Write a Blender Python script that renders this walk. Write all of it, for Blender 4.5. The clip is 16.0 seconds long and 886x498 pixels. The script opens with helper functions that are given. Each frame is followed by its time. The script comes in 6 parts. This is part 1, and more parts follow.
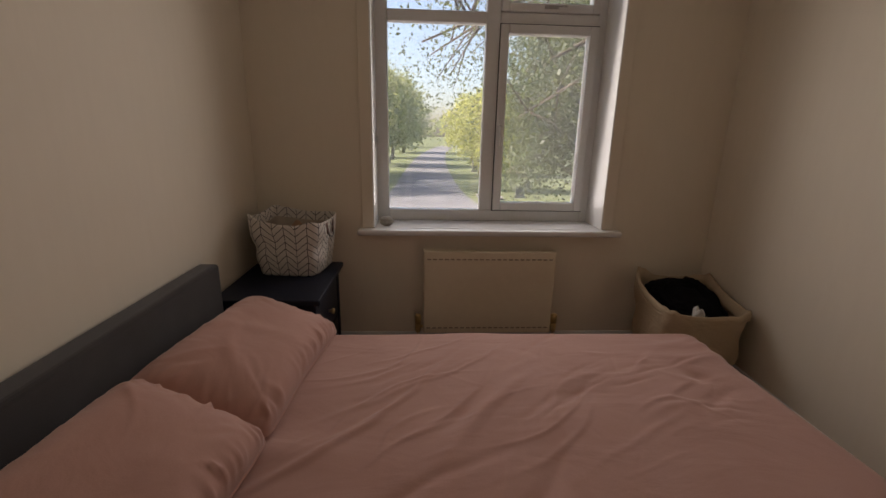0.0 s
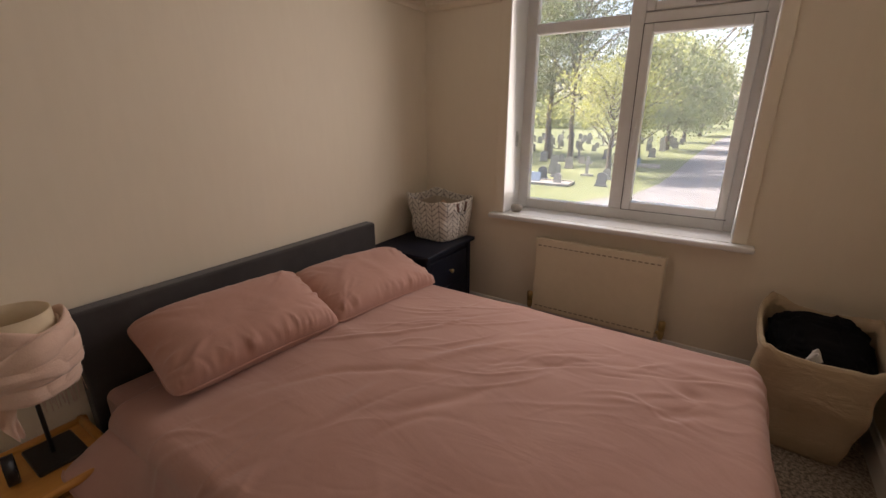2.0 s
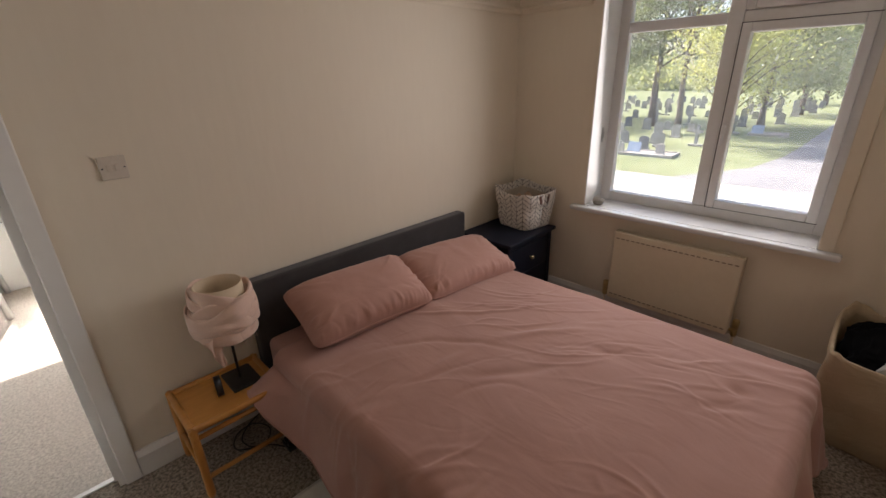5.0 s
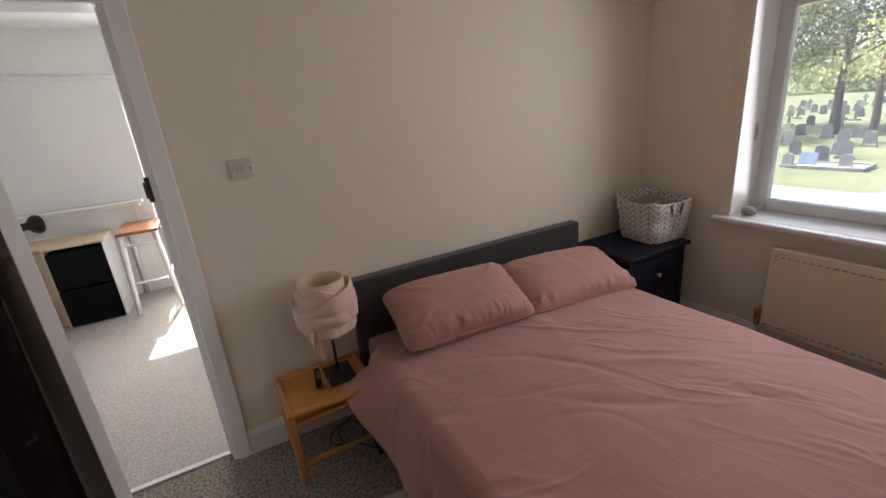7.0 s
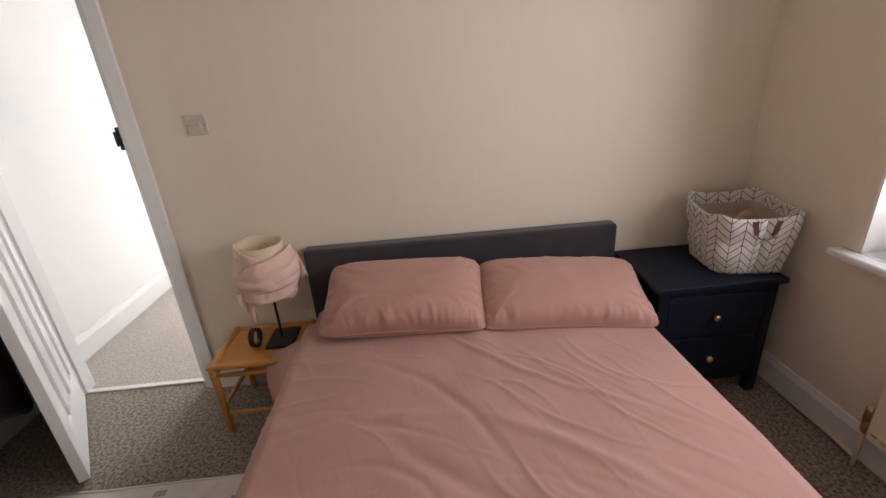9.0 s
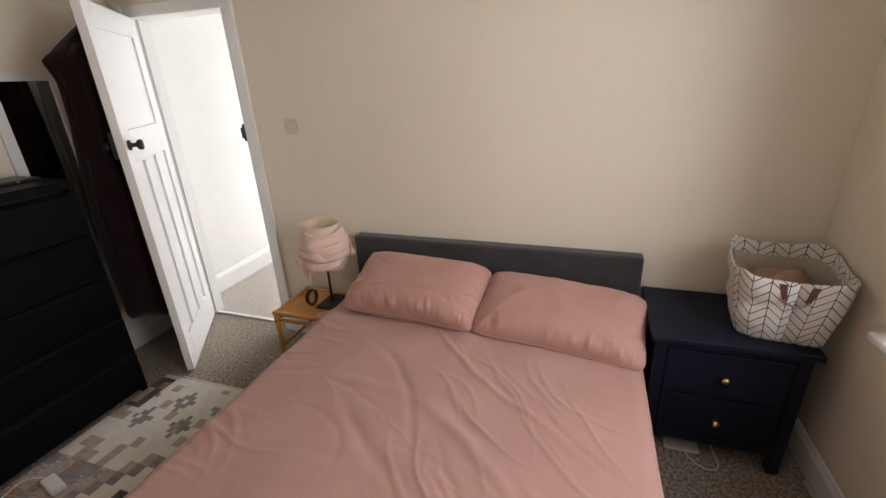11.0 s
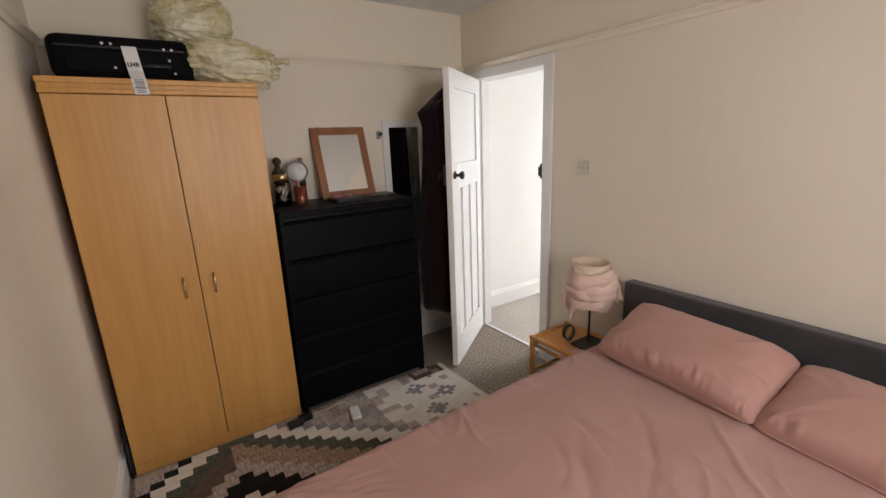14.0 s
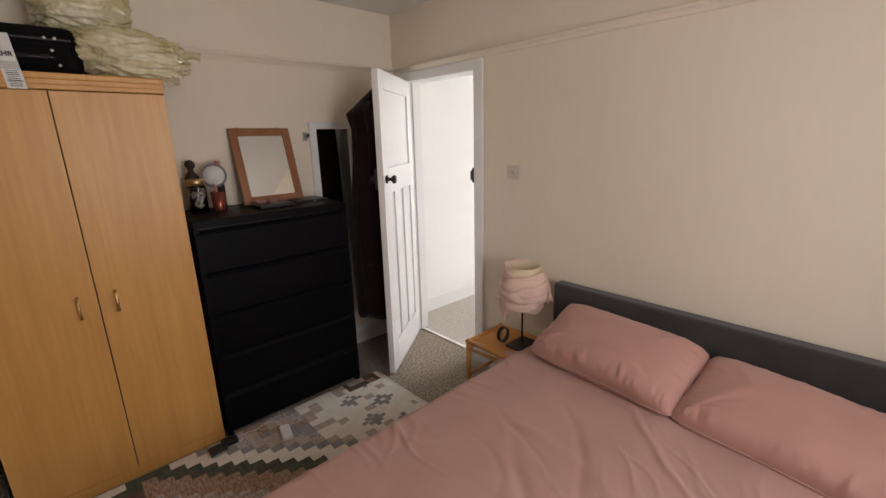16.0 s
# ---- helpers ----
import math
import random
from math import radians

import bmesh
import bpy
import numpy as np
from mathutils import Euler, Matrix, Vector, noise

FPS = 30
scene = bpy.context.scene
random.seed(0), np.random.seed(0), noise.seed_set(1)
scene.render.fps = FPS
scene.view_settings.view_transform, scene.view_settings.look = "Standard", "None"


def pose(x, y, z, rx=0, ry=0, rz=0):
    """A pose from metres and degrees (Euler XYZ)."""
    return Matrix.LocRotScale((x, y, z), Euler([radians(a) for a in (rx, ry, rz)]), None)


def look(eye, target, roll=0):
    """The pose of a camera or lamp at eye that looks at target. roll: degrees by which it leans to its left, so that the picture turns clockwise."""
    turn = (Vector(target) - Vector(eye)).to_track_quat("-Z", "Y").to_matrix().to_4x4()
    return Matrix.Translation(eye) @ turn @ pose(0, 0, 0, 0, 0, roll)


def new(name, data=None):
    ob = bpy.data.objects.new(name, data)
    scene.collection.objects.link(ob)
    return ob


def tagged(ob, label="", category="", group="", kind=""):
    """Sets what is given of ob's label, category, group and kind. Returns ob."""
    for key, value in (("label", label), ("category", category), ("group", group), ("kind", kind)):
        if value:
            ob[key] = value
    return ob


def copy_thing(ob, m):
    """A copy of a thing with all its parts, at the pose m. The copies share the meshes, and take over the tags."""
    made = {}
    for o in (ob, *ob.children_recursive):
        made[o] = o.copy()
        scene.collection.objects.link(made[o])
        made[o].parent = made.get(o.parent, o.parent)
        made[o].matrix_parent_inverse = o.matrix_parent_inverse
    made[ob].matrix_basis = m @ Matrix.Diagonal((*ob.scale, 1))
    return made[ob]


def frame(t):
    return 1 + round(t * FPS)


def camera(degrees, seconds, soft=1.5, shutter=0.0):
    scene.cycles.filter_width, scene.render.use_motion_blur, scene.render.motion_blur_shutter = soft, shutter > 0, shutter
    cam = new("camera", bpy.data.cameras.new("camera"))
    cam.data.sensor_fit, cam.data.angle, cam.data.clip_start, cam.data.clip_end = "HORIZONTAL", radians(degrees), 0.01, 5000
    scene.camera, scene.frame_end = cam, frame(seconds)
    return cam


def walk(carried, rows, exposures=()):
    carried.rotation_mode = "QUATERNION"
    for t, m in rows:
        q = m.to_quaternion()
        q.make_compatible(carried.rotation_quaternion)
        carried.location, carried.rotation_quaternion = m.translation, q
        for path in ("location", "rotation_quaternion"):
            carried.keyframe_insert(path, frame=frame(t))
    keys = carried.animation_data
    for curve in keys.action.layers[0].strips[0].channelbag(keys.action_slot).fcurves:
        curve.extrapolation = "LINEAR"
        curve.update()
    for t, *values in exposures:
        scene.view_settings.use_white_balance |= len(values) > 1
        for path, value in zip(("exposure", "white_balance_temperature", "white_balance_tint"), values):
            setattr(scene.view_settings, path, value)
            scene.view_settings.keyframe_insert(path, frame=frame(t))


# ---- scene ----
cam = camera(92.2, 16.0)
PATH = [
    (0, (-0.074, 0.104, 1.295), (0.032, 2.031, 0.771), 1.2),
    (0.5, (0.233, 0.117, 1.333), (-0.276, 1.97, 0.778), 0.4),
    (1, (0.436, 0.08, 1.314), (-0.324, 1.85, 0.779), 0.4),
    (1.5, (0.667, -0.048, 1.351), (-0.268, 1.636, 0.815), 0.2),
    (2, (0.866, -0.13, 1.422), (-0.173, 1.465, 0.81), 0.0),
    (2.5, (1.028, -0.221, 1.503), (-0.09, 1.271, 0.777), -0.5),
    (3, (1.085, -0.266, 1.602), (-0.038, 1.179, 0.797), -0.8),
    (3.5, (1.102, -0.296, 1.658), (-0.001, 1.172, 0.866), -2.1),
    (4, (1.061, -0.306, 1.667), (0.027, 1.209, 0.871), -2.0),
    (4.5, (1.077, -0.312, 1.672), (0.022, 1.192, 0.88), -1.5),
    (5, (1.048, -0.349, 1.653), (-0.272, 0.954, 0.906), -1.6),
    (5.2, (1.039, -0.35, 1.654), (-0.373, 0.864, 0.925), -1.7),
    (7.3, (1.043, -0.13, 1.538), (-0.671, 0.681, 0.903), -3.6),
    (7.5, (1.057, -0.039, 1.538), (-0.672, 0.726, 0.886), -1.8),
    (8, (1.07, 0.182, 1.522), (-0.711, 0.779, 0.835), -2.6),
    (8.5, (1.021, 0.469, 1.501), (-0.808, 0.826, 0.775), -1.9),
    (8.7, (1.02, 0.63, 1.484), (-0.827, 0.873, 0.756), -3.1),
    (10.8, (1.11, 1.472, 1.568), (-0.617, 0.89, 0.745), -1.8),
    (11, (1.119, 1.505, 1.581), (-0.634, 0.89, 0.841), -2.6),
    (11.5, (1.132, 1.575, 1.568), (-0.657, 0.881, 1.004), -2.8),
    (12, (1.145, 1.574, 1.579), (-0.663, 0.867, 1.098), -2.2),
    (12.5, (1.161, 1.567, 1.572), (-0.564, 0.669, 1.106), -0.5),
    (13, (1.178, 1.567, 1.558), (-0.36, 0.375, 1.093), -0.9),
    (13.5, (1.156, 1.567, 1.567), (-0.149, 0.131, 1.082), -1.5),
    (14, (1.172, 1.55, 1.56), (0.089, -0.057, 1.065), -2.3),
    (14.5, (1.176, 1.537, 1.559), (0.22, -0.145, 1.05), -1.7),
    (15, (1.159, 1.525, 1.564), (0.244, -0.176, 1.043), -1.4),
    (15.5, (1.124, 1.535, 1.563), (0.077, -0.092, 1.059), -0.8),
    (16, (1.118, 1.529, 1.582), (-0.189, 0.102, 1.077), -1.5),
]
EXPOSURES = [(0.0, 1.0, 6850, 18), (1.0, 1.35, 6900, 19), (1.5, 1.45, 6950, 19), (2.0, 1.65, 6950, 19), (2.5, 2.05, 6950, 18), (3.5, 1.95, 7000, 17), (5.0, 1.7, 6450, 17), (7.5, 1.8, 6050, 17), (8.5, 2.12, 6150, 18), (11.0, 2.4, 6100, 14), (13.0, 2.3, 6150, 15), (14.5, 2.35, 6200, 16), (16.0, 2.22, 6350, 17)]
walk(cam, [(t, look(eye, target, roll)) for t, eye, target, roll in PATH], EXPOSURES)
SKY, SUN, BED_W, FAR_W = 0.15, 5.0, 3.9, 6.6       # strengths of sky, sun and the light in the two window openings

# ---- world, sun, window light ----
world = bpy.data.worlds.new("world")
scene.world = world
world.use_nodes = True
wn = world.node_tree.nodes
sky = wn.new("ShaderNodeTexSky")
sky.sky_type = "NISHITA"
sky.sun_disc = False
sky.sun_elevation = radians(46)
sky.sun_rotation = radians(-84)
sky.air_density, sky.dust_density = 1.0, 2.5
wn["Background"].inputs["Strength"].default_value = SKY
world.node_tree.links.new(sky.outputs[0], wn["Background"].inputs["Color"])

sun_data = bpy.data.lights.new("sun", "SUN")
sun_data.energy, sun_data.angle, sun_data.color = SUN, radians(0.5), (1.0, 0.93, 0.82)
sun = new("sun", sun_data)
sun.matrix_world = look((-19.6, 2.0, 20.4), (0, 0, 0))


def window_light(name, eye, target, w, h, power, color, spread):
    data = bpy.data.lights.new(name, "AREA")
    data.shape, data.size, data.size_y, data.energy, data.color = "RECTANGLE", w, h, power, color
    data.spread = radians(spread)
    ob = new(name, data)
    ob.matrix_world = look(eye, target)
    return ob


window_light("bedroom_window_light", (0.315, 2.585, 1.53), (0.315, 0, 1.26), 1.24, 1.32, BED_W, (1.0, 0.97, 0.93), 146)
window_light("far_window_light", (-4.11, -0.22, 1.3), (0, -0.45, 1.15), 1.0, 1.2, FAR_W, (0.88, 0.95, 1.0), 150)


# ---- materials ----
def mat(name, c1, c2=None, rough=0.6, metal=0.0, coarse=3.0, fine=60.0, bump=0.1, depth=0.002, stretch=(1, 1, 1), sheen=0.0,
        fine_mix=0.35, spec=0.5, coat=0.0, sharp=0.16):
    """Principled material with colour variation at two scales and a fine relief."""
    m = bpy.data.materials.new(name)
    m.use_nodes = True
    nt = m.node_tree
    n, l = nt.nodes, nt.links
    p = n["Principled BSDF"]
    p.inputs["Roughness"].default_value, p.inputs["Metallic"].default_value = rough, metal
    p.inputs["Sheen Weight"].default_value = sheen
    p.inputs["Specular IOR Level"].default_value = spec
    p.inputs["Coat Weight"].default_value = coat
    c2 = c2 or tuple(v * 0.82 for v in c1)
    tc, mp = n.new("ShaderNodeTexCoord"), n.new("ShaderNodeMapping")
    mp.inputs["Scale"].default_value = stretch
    l.new(tc.outputs["Object"], mp.inputs["Vector"])
    big, small = n.new("ShaderNodeTexNoise"), n.new("ShaderNodeTexNoise")
    for tex, s in ((big, coarse), (small, fine)):
        tex.inputs["Scale"].default_value, tex.inputs["Detail"].default_value = s, 5
        l.new(mp.outputs[0], tex.inputs["Vector"])
    mixf = n.new("ShaderNodeMix")
    mixf.inputs[0].default_value = fine_mix
    l.new(big.outputs["Fac"], mixf.inputs[2])
    l.new(small.outputs["Fac"], mixf.inputs[3])
    ramp = n.new("ShaderNodeValToRGB")
    ramp.color_ramp.elements[0].position, ramp.color_ramp.elements[1].position = 0.5 - sharp, 0.5 + sharp
    ramp.color_ramp.elements[0].color, ramp.color_ramp.elements[1].color = (*c2, 1), (*c1, 1)
    l.new(mixf.outputs[0], ramp.inputs["Fac"])
    l.new(ramp.outputs["Color"], p.inputs["Base Color"])
    b = n.new("ShaderNodeBump")
    b.inputs["Strength"].default_value, b.inputs["Distance"].default_value = bump, depth
    l.new(small.outputs["Fac"], b.inputs["Height"])
    l.new(b.outputs[0], p.inputs["Normal"])
    return m


def glass_mat(name, color=(1, 1, 1), rough=0.0):
    m = bpy.data.materials.new(name)
    m.use_nodes = True
    p = m.node_tree.nodes["Principled BSDF"]
    p.inputs["Base Color"].default_value = (*color, 1)
    p.inputs["Transmission Weight"].default_value, p.inputs["Roughness"].default_value, p.inputs["IOR"].default_value = 1, rough, 1.45
    return m


def mirror_mat(name):
    m = bpy.data.materials.new(name)
    m.use_nodes = True
    p = m.node_tree.nodes["Principled BSDF"]
    p.inputs["Base Color"].default_value, p.inputs["Metallic"].default_value, p.inputs["Roughness"].default_value = (0.88, 0.89, 0.88, 1), 1, 0.015
    return m


M_WALL = mat("cream_wall_paint", (0.84, 0.757, 0.622), (0.805, 0.722, 0.588), 0.7, coarse=1.4, fine=30, bump=0.3, depth=0.0022, stretch=(1, 1, 0.2), spec=0.3)
M_HALLWALL = mat("white_wall_paint", (0.84, 0.83, 0.80), (0.80, 0.79, 0.76), 0.75, coarse=1.4, fine=50, bump=0.15, spec=0.25)
M_CEIL = mat("white_ceiling_paint", (0.83, 0.82, 0.79), (0.79, 0.78, 0.75), 0.8, coarse=1, fine=90, bump=0.15)
M_GLOSS = mat("white_gloss_paint", (0.84, 0.83, 0.80), (0.80, 0.785, 0.75), 0.26, coarse=2, fine=25, bump=0.06, fine_mix=0.2)
M_SILL = mat("white_gloss_sill_paint", (0.83, 0.83, 0.82), (0.78, 0.78, 0.77), 0.14, coarse=3, fine=25, bump=0.05, fine_mix=0.2)
M_UPVC = mat("white_window_frame", (0.80, 0.79, 0.77), (0.74, 0.72, 0.69), 0.3, coarse=4, fine=40, bump=0.03)
M_GREY = mat("matt_dark_grey", (0.08, 0.08, 0.08), None, 0.7)
M_GLASS = glass_mat("window_glass")
gn_, gl_ = M_GLASS.node_tree.nodes, M_GLASS.node_tree.links
# A translucent white share puts the outdoor haze into the pane.
haze_mix_, haze_ = gn_.new("ShaderNodeMixShader"), gn_.new("ShaderNodeBsdfTranslucent")
haze_.inputs["Color"].default_value = (0.9, 0.92, 0.95, 1)
haze_mix_.inputs[0].default_value = 0.07
gl_.new(gn_["Principled BSDF"].outputs[0], haze_mix_.inputs[1])
gl_.new(haze_.outputs[0], haze_mix_.inputs[2])
gl_.new(haze_mix_.outputs[0], gn_["Material Output"].inputs["Surface"])
M_MIRROR = mirror_mat("mirror_silver")
M_CARPET = mat("grey_brown_carpet", (0.47, 0.39, 0.30), (0.125, 0.096, 0.070), 0.95, coarse=75, fine=260, sharp=0.08, bump=0.9, depth=0.008, fine_mix=0.4, spec=0.1, sheen=0.2)
# The bedroom carpet again, with the landing's stronger light put into its colour.
M_HALLCARPET = mat("light_lifted_hall_carpet", (0.62, 0.56, 0.49), (0.36, 0.315, 0.27), 0.95, coarse=75, fine=260, sharp=0.11, bump=0.9, depth=0.008, fine_mix=0.4, spec=0.1, sheen=0.2)
M_RAD = mat("cream_radiator_enamel", (0.80, 0.71, 0.545), (0.74, 0.65, 0.49), 0.35, coarse=3, fine=30, bump=0.03)
M_WELDSHADE = mat("shade_toned_weld_marks", (0.40, 0.32, 0.22), (0.34, 0.27, 0.18), 0.5)
M_BRASS = mat("worn_brass", (0.78, 0.60, 0.30), (0.55, 0.40, 0.19), 0.35, 1.0, coarse=15, fine=90)
M_STEEL = mat("brushed_steel", (0.55, 0.54, 0.52), (0.4, 0.39, 0.38), 0.35, 1.0, coarse=15, fine=90)
M_BLACKMETAL = mat("black_iron", (0.018, 0.017, 0.017), (0.012, 0.012, 0.012), 0.4, coarse=20, fine=90)
M_BLACKPLASTIC = mat("black_plastic", (0.015, 0.015, 0.016), (0.01, 0.01, 0.011), 0.35, coarse=20, fine=90)
M_LINEN = mat("dusty_pink_cotton", (0.515, 0.300, 0.250), (0.46, 0.256, 0.210), 0.85, coarse=4, fine=320, bump=0.25, depth=0.001, sheen=0.25, spec=0.2)
M_PILLOW = mat("dusty_pink_pillowcase", (0.525, 0.300, 0.247), (0.47, 0.256, 0.207), 0.85, coarse=5, fine=320, bump=0.25, depth=0.001, sheen=0.25, spec=0.2)
M_FELT = mat("charcoal_upholstery", (0.066, 0.060, 0.061), (0.044, 0.040, 0.041), 0.95, coarse=8, fine=420, bump=0.5, depth=0.001, sheen=0.3, spec=0.15)
M_NAVY = mat("navy_black_paint", (0.008, 0.012, 0.026), (0.0055, 0.008, 0.018), 0.5, coarse=6, fine=60, bump=0.12, stretch=(1, 0.15, 1), spec=0.25)
M_BLACKWOOD = mat("black_brown_veneer", (0.0036, 0.0038, 0.0052), (0.002, 0.002, 0.0028), 0.42, coarse=5, fine=70, bump=0.15, stretch=(0.12, 1, 1), spec=0.09)
M_PINE = mat("orange_lacquered_pine", (0.66, 0.315, 0.075), (0.50, 0.215, 0.045), 0.4, coarse=5, fine=60, bump=0.1, stretch=(1, 0.12, 1))
M_PINEZ = mat("orange_lacquered_pine_upright", (0.66, 0.315, 0.075), (0.50, 0.215, 0.045), 0.4, coarse=5, fine=60, bump=0.1, stretch=(1, 1, 0.12))
M_BEECH = mat("honey_beech_veneer", (0.68, 0.37, 0.105), (0.54, 0.265, 0.066), 0.38, coarse=9, fine=70, bump=0.06, stretch=(1, 1, 0.05), fine_mix=0.45, sharp=0.2)
M_FRAME = mat("red_brown_pine_frame", (0.34, 0.145, 0.055), (0.23, 0.088, 0.034), 0.45, coarse=10, fine=80, bump=0.15, stretch=(1, 1, 0.3))
M_SHADE = mat("cream_lampshade_paper", (0.80, 0.66, 0.48), (0.74, 0.60, 0.42), 0.8, coarse=9, fine=120, bump=0.2)
M_SCARF = mat("blush_muslin_scarf", (0.85, 0.635, 0.525), (0.75, 0.525, 0.425), 0.9, coarse=14, fine=260, bump=0.6, depth=0.002, sheen=0.4, spec=0.1)
M_CANVAS = mat("taupe_canvas", (0.53, 0.42, 0.29), (0.44, 0.34, 0.225), 0.92, coarse=6, fine=350, bump=0.45, depth=0.001, spec=0.15)
M_CANVASL = mat("pale_canvas_lining", (0.58, 0.51, 0.42), (0.50, 0.43, 0.34), 0.92, coarse=6, fine=350, bump=0.4, depth=0.001, spec=0.15)
M_BLACKCLOTH = mat("black_cloth", (0.008, 0.008, 0.009), (0.004, 0.004, 0.005), 0.95, coarse=10, fine=300, bump=0.5, spec=0.1)
M_WHITECLOTH = mat("white_cloth", (0.7, 0.68, 0.64), (0.6, 0.58, 0.54), 0.9, coarse=20, fine=300, bump=0.4)
M_ROBE = mat("grey_green_satin", (0.20, 0.20, 0.175), (0.11, 0.11, 0.095), 0.42, coarse=6, fine=40, bump=0.3, depth=0.004, stretch=(1, 1, 0.3), sheen=0.3)
M_GOWN = mat("dark_maroon_towelling", (0.015, 0.0036, 0.0045), (0.007, 0.002, 0.0025), 1.0, coarse=12, fine=260, bump=0.9, depth=0.004, sheen=0.15, spec=0.05)
M_GOWNB = mat("black_coat_cloth", (0.012, 0.010, 0.012), (0.006, 0.005, 0.006), 1.0, coarse=12, fine=260, bump=0.7, depth=0.003, spec=0.05)
M_SUITCASE = mat("black_suitcase_nylon", (0.006, 0.006, 0.0065), (0.004, 0.004, 0.0045), 0.8, coarse=12, fine=500, bump=0.4, depth=0.001, spec=0.12)
M_PAPER = mat("white_paper", (0.78, 0.77, 0.74), (0.72, 0.71, 0.68), 0.7, coarse=8, fine=90, bump=0.05)
M_INK = mat("black_print", (0.02, 0.02, 0.02), None, 0.6)
M_GREYINK = mat("grey_print", (0.22, 0.22, 0.22), None, 0.6)
M_BUNDLE = mat("cream_bedding_in_plastic", (0.78, 0.73, 0.55), (0.50, 0.42, 0.17), 0.14, coarse=6, fine=30, bump=0.7, depth=0.012, coat=1.0)
M_LEATHER = mat("brown_leather", (0.13, 0.045, 0.022), (0.08, 0.028, 0.015), 0.5, coarse=20, fine=200, bump=0.2)
M_TANCLOTH = mat("tan_folded_cloth", (0.42, 0.27, 0.17), (0.30, 0.18, 0.11), 0.9, coarse=15, fine=250, bump=0.5)
M_COPPER = mat("copper_glass", (0.32, 0.09, 0.05), (0.2, 0.05, 0.03), 0.22, 0.5, coarse=20, fine=60)
M_JARGLASS = glass_mat("clear_jar_glass", (0.95, 0.95, 0.92))
M_BROWNBRUSH = mat("dark_brown_bristle", (0.05, 0.028, 0.02), (0.03, 0.016, 0.012), 0.8, coarse=30, fine=200, bump=0.5)
M_PINKGLASS = mat("pink_lacquer", (0.45, 0.2, 0.18), (0.36, 0.15, 0.14), 0.3)
M_BIRCH = mat("pale_birch_veneer", (0.62, 0.48, 0.33), (0.54, 0.40, 0.26), 0.5, coarse=5, fine=60, stretch=(1, 1, 0.15), bump=0.05)
M_STONE = mat("sea_stone", (0.42, 0.39, 0.34), (0.25, 0.23, 0.20), 0.8, coarse=30, fine=200, bump=0.6)
M_WHITEPLASTIC = mat("white_plastic", (0.80, 0.79, 0.77), (0.76, 0.75, 0.73), 0.4, coarse=20, fine=90, bump=0.02)
M_SWITCH = mat("aged_switch_plastic", (0.70, 0.63, 0.54), (0.64, 0.57, 0.48), 0.45, coarse=20, fine=90, bump=0.02)
M_CABLE = mat("black_cable", (0.012, 0.012, 0.012), None, 0.5)
M_WCABLE = mat("white_cable", (0.7, 0.69, 0.67), None, 0.5)


def crumple(m, scale, depth, stretch, turn):
    """Adds soft creases at hand size under the weave relief."""
    n, l = m.node_tree.nodes, m.node_tree.links
    tc, mp, tex, b = n.new("ShaderNodeTexCoord"), n.new("ShaderNodeMapping"), n.new("ShaderNodeTexNoise"), n.new("ShaderNodeBump")
    mp.inputs["Scale"].default_value, mp.inputs["Rotation"].default_value = stretch, (0, 0, radians(turn))
    tex.inputs["Scale"].default_value, tex.inputs["Detail"].default_value, tex.inputs["Roughness"].default_value, tex.inputs["Distortion"].default_value = scale, 4, 0.5, 0.9
    b.inputs["Strength"].default_value, b.inputs["Distance"].default_value = 0.6, depth
    l.new(tc.outputs["Object"], mp.inputs["Vector"])
    l.new(mp.outputs[0], tex.inputs["Vector"])
    l.new(tex.outputs["Fac"], b.inputs["Height"])
    fine_bump = n["Bump"]
    l.new(b.outputs[0], fine_bump.inputs["Normal"])


crumple(M_LINEN, 5, 0.010, (0.5, 1.4, 1.0), -35)
crumple(M_PILLOW, 7, 0.007, (1, 1, 1), 0)
crumple(M_CANVAS, 7, 0.022, (1, 1, 1.8), 0)
# outdoors
M_GRASS = mat("spring_grass", (0.19, 0.215, 0.115), (0.12, 0.14, 0.07), 0.95, coarse=0.35, fine=9, bump=0.6, depth=0.03, spec=0.1)
M_ROAD = mat("worn_tarmac", (0.22, 0.22, 0.225), (0.15, 0.15, 0.155), 0.9, coarse=0.5, fine=30, bump=0.3, depth=0.006, spec=0.2)
M_PALE = mat("pale_gravel_yard", (0.34, 0.33, 0.31), (0.25, 0.24, 0.22), 0.95, coarse=0.4, fine=30, bump=0.5, depth=0.008, spec=0.1)
M_BARK = mat("grey_brown_bark", (0.17, 0.14, 0.115), (0.10, 0.08, 0.065), 0.95, coarse=6, fine=25, bump=1.0, depth=0.02, stretch=(1, 1, 0.25), spec=0.1)


def leaf_mat(name, c1, c2, through_share):
    m = mat(name, c1, c2, 0.55, coarse=0.7, fine=6, bump=0.1)
    n, l = m.node_tree.nodes, m.node_tree.links
    tr, mx = n.new("ShaderNodeBsdfTranslucent"), n.new("ShaderNodeMixShader")
    tr.inputs["Color"].default_value = (min(1, c1[0] * 1.7), min(1, c1[1] * 1.7), c1[2], 1)
    mx.inputs[0].default_value = through_share
    l.new(n["Principled BSDF"].outputs[0], mx.inputs[1])
    l.new(tr.outputs[0], mx.inputs[2])
    l.new(mx.outputs[0], n["Material Output"].inputs["Surface"])
    return m


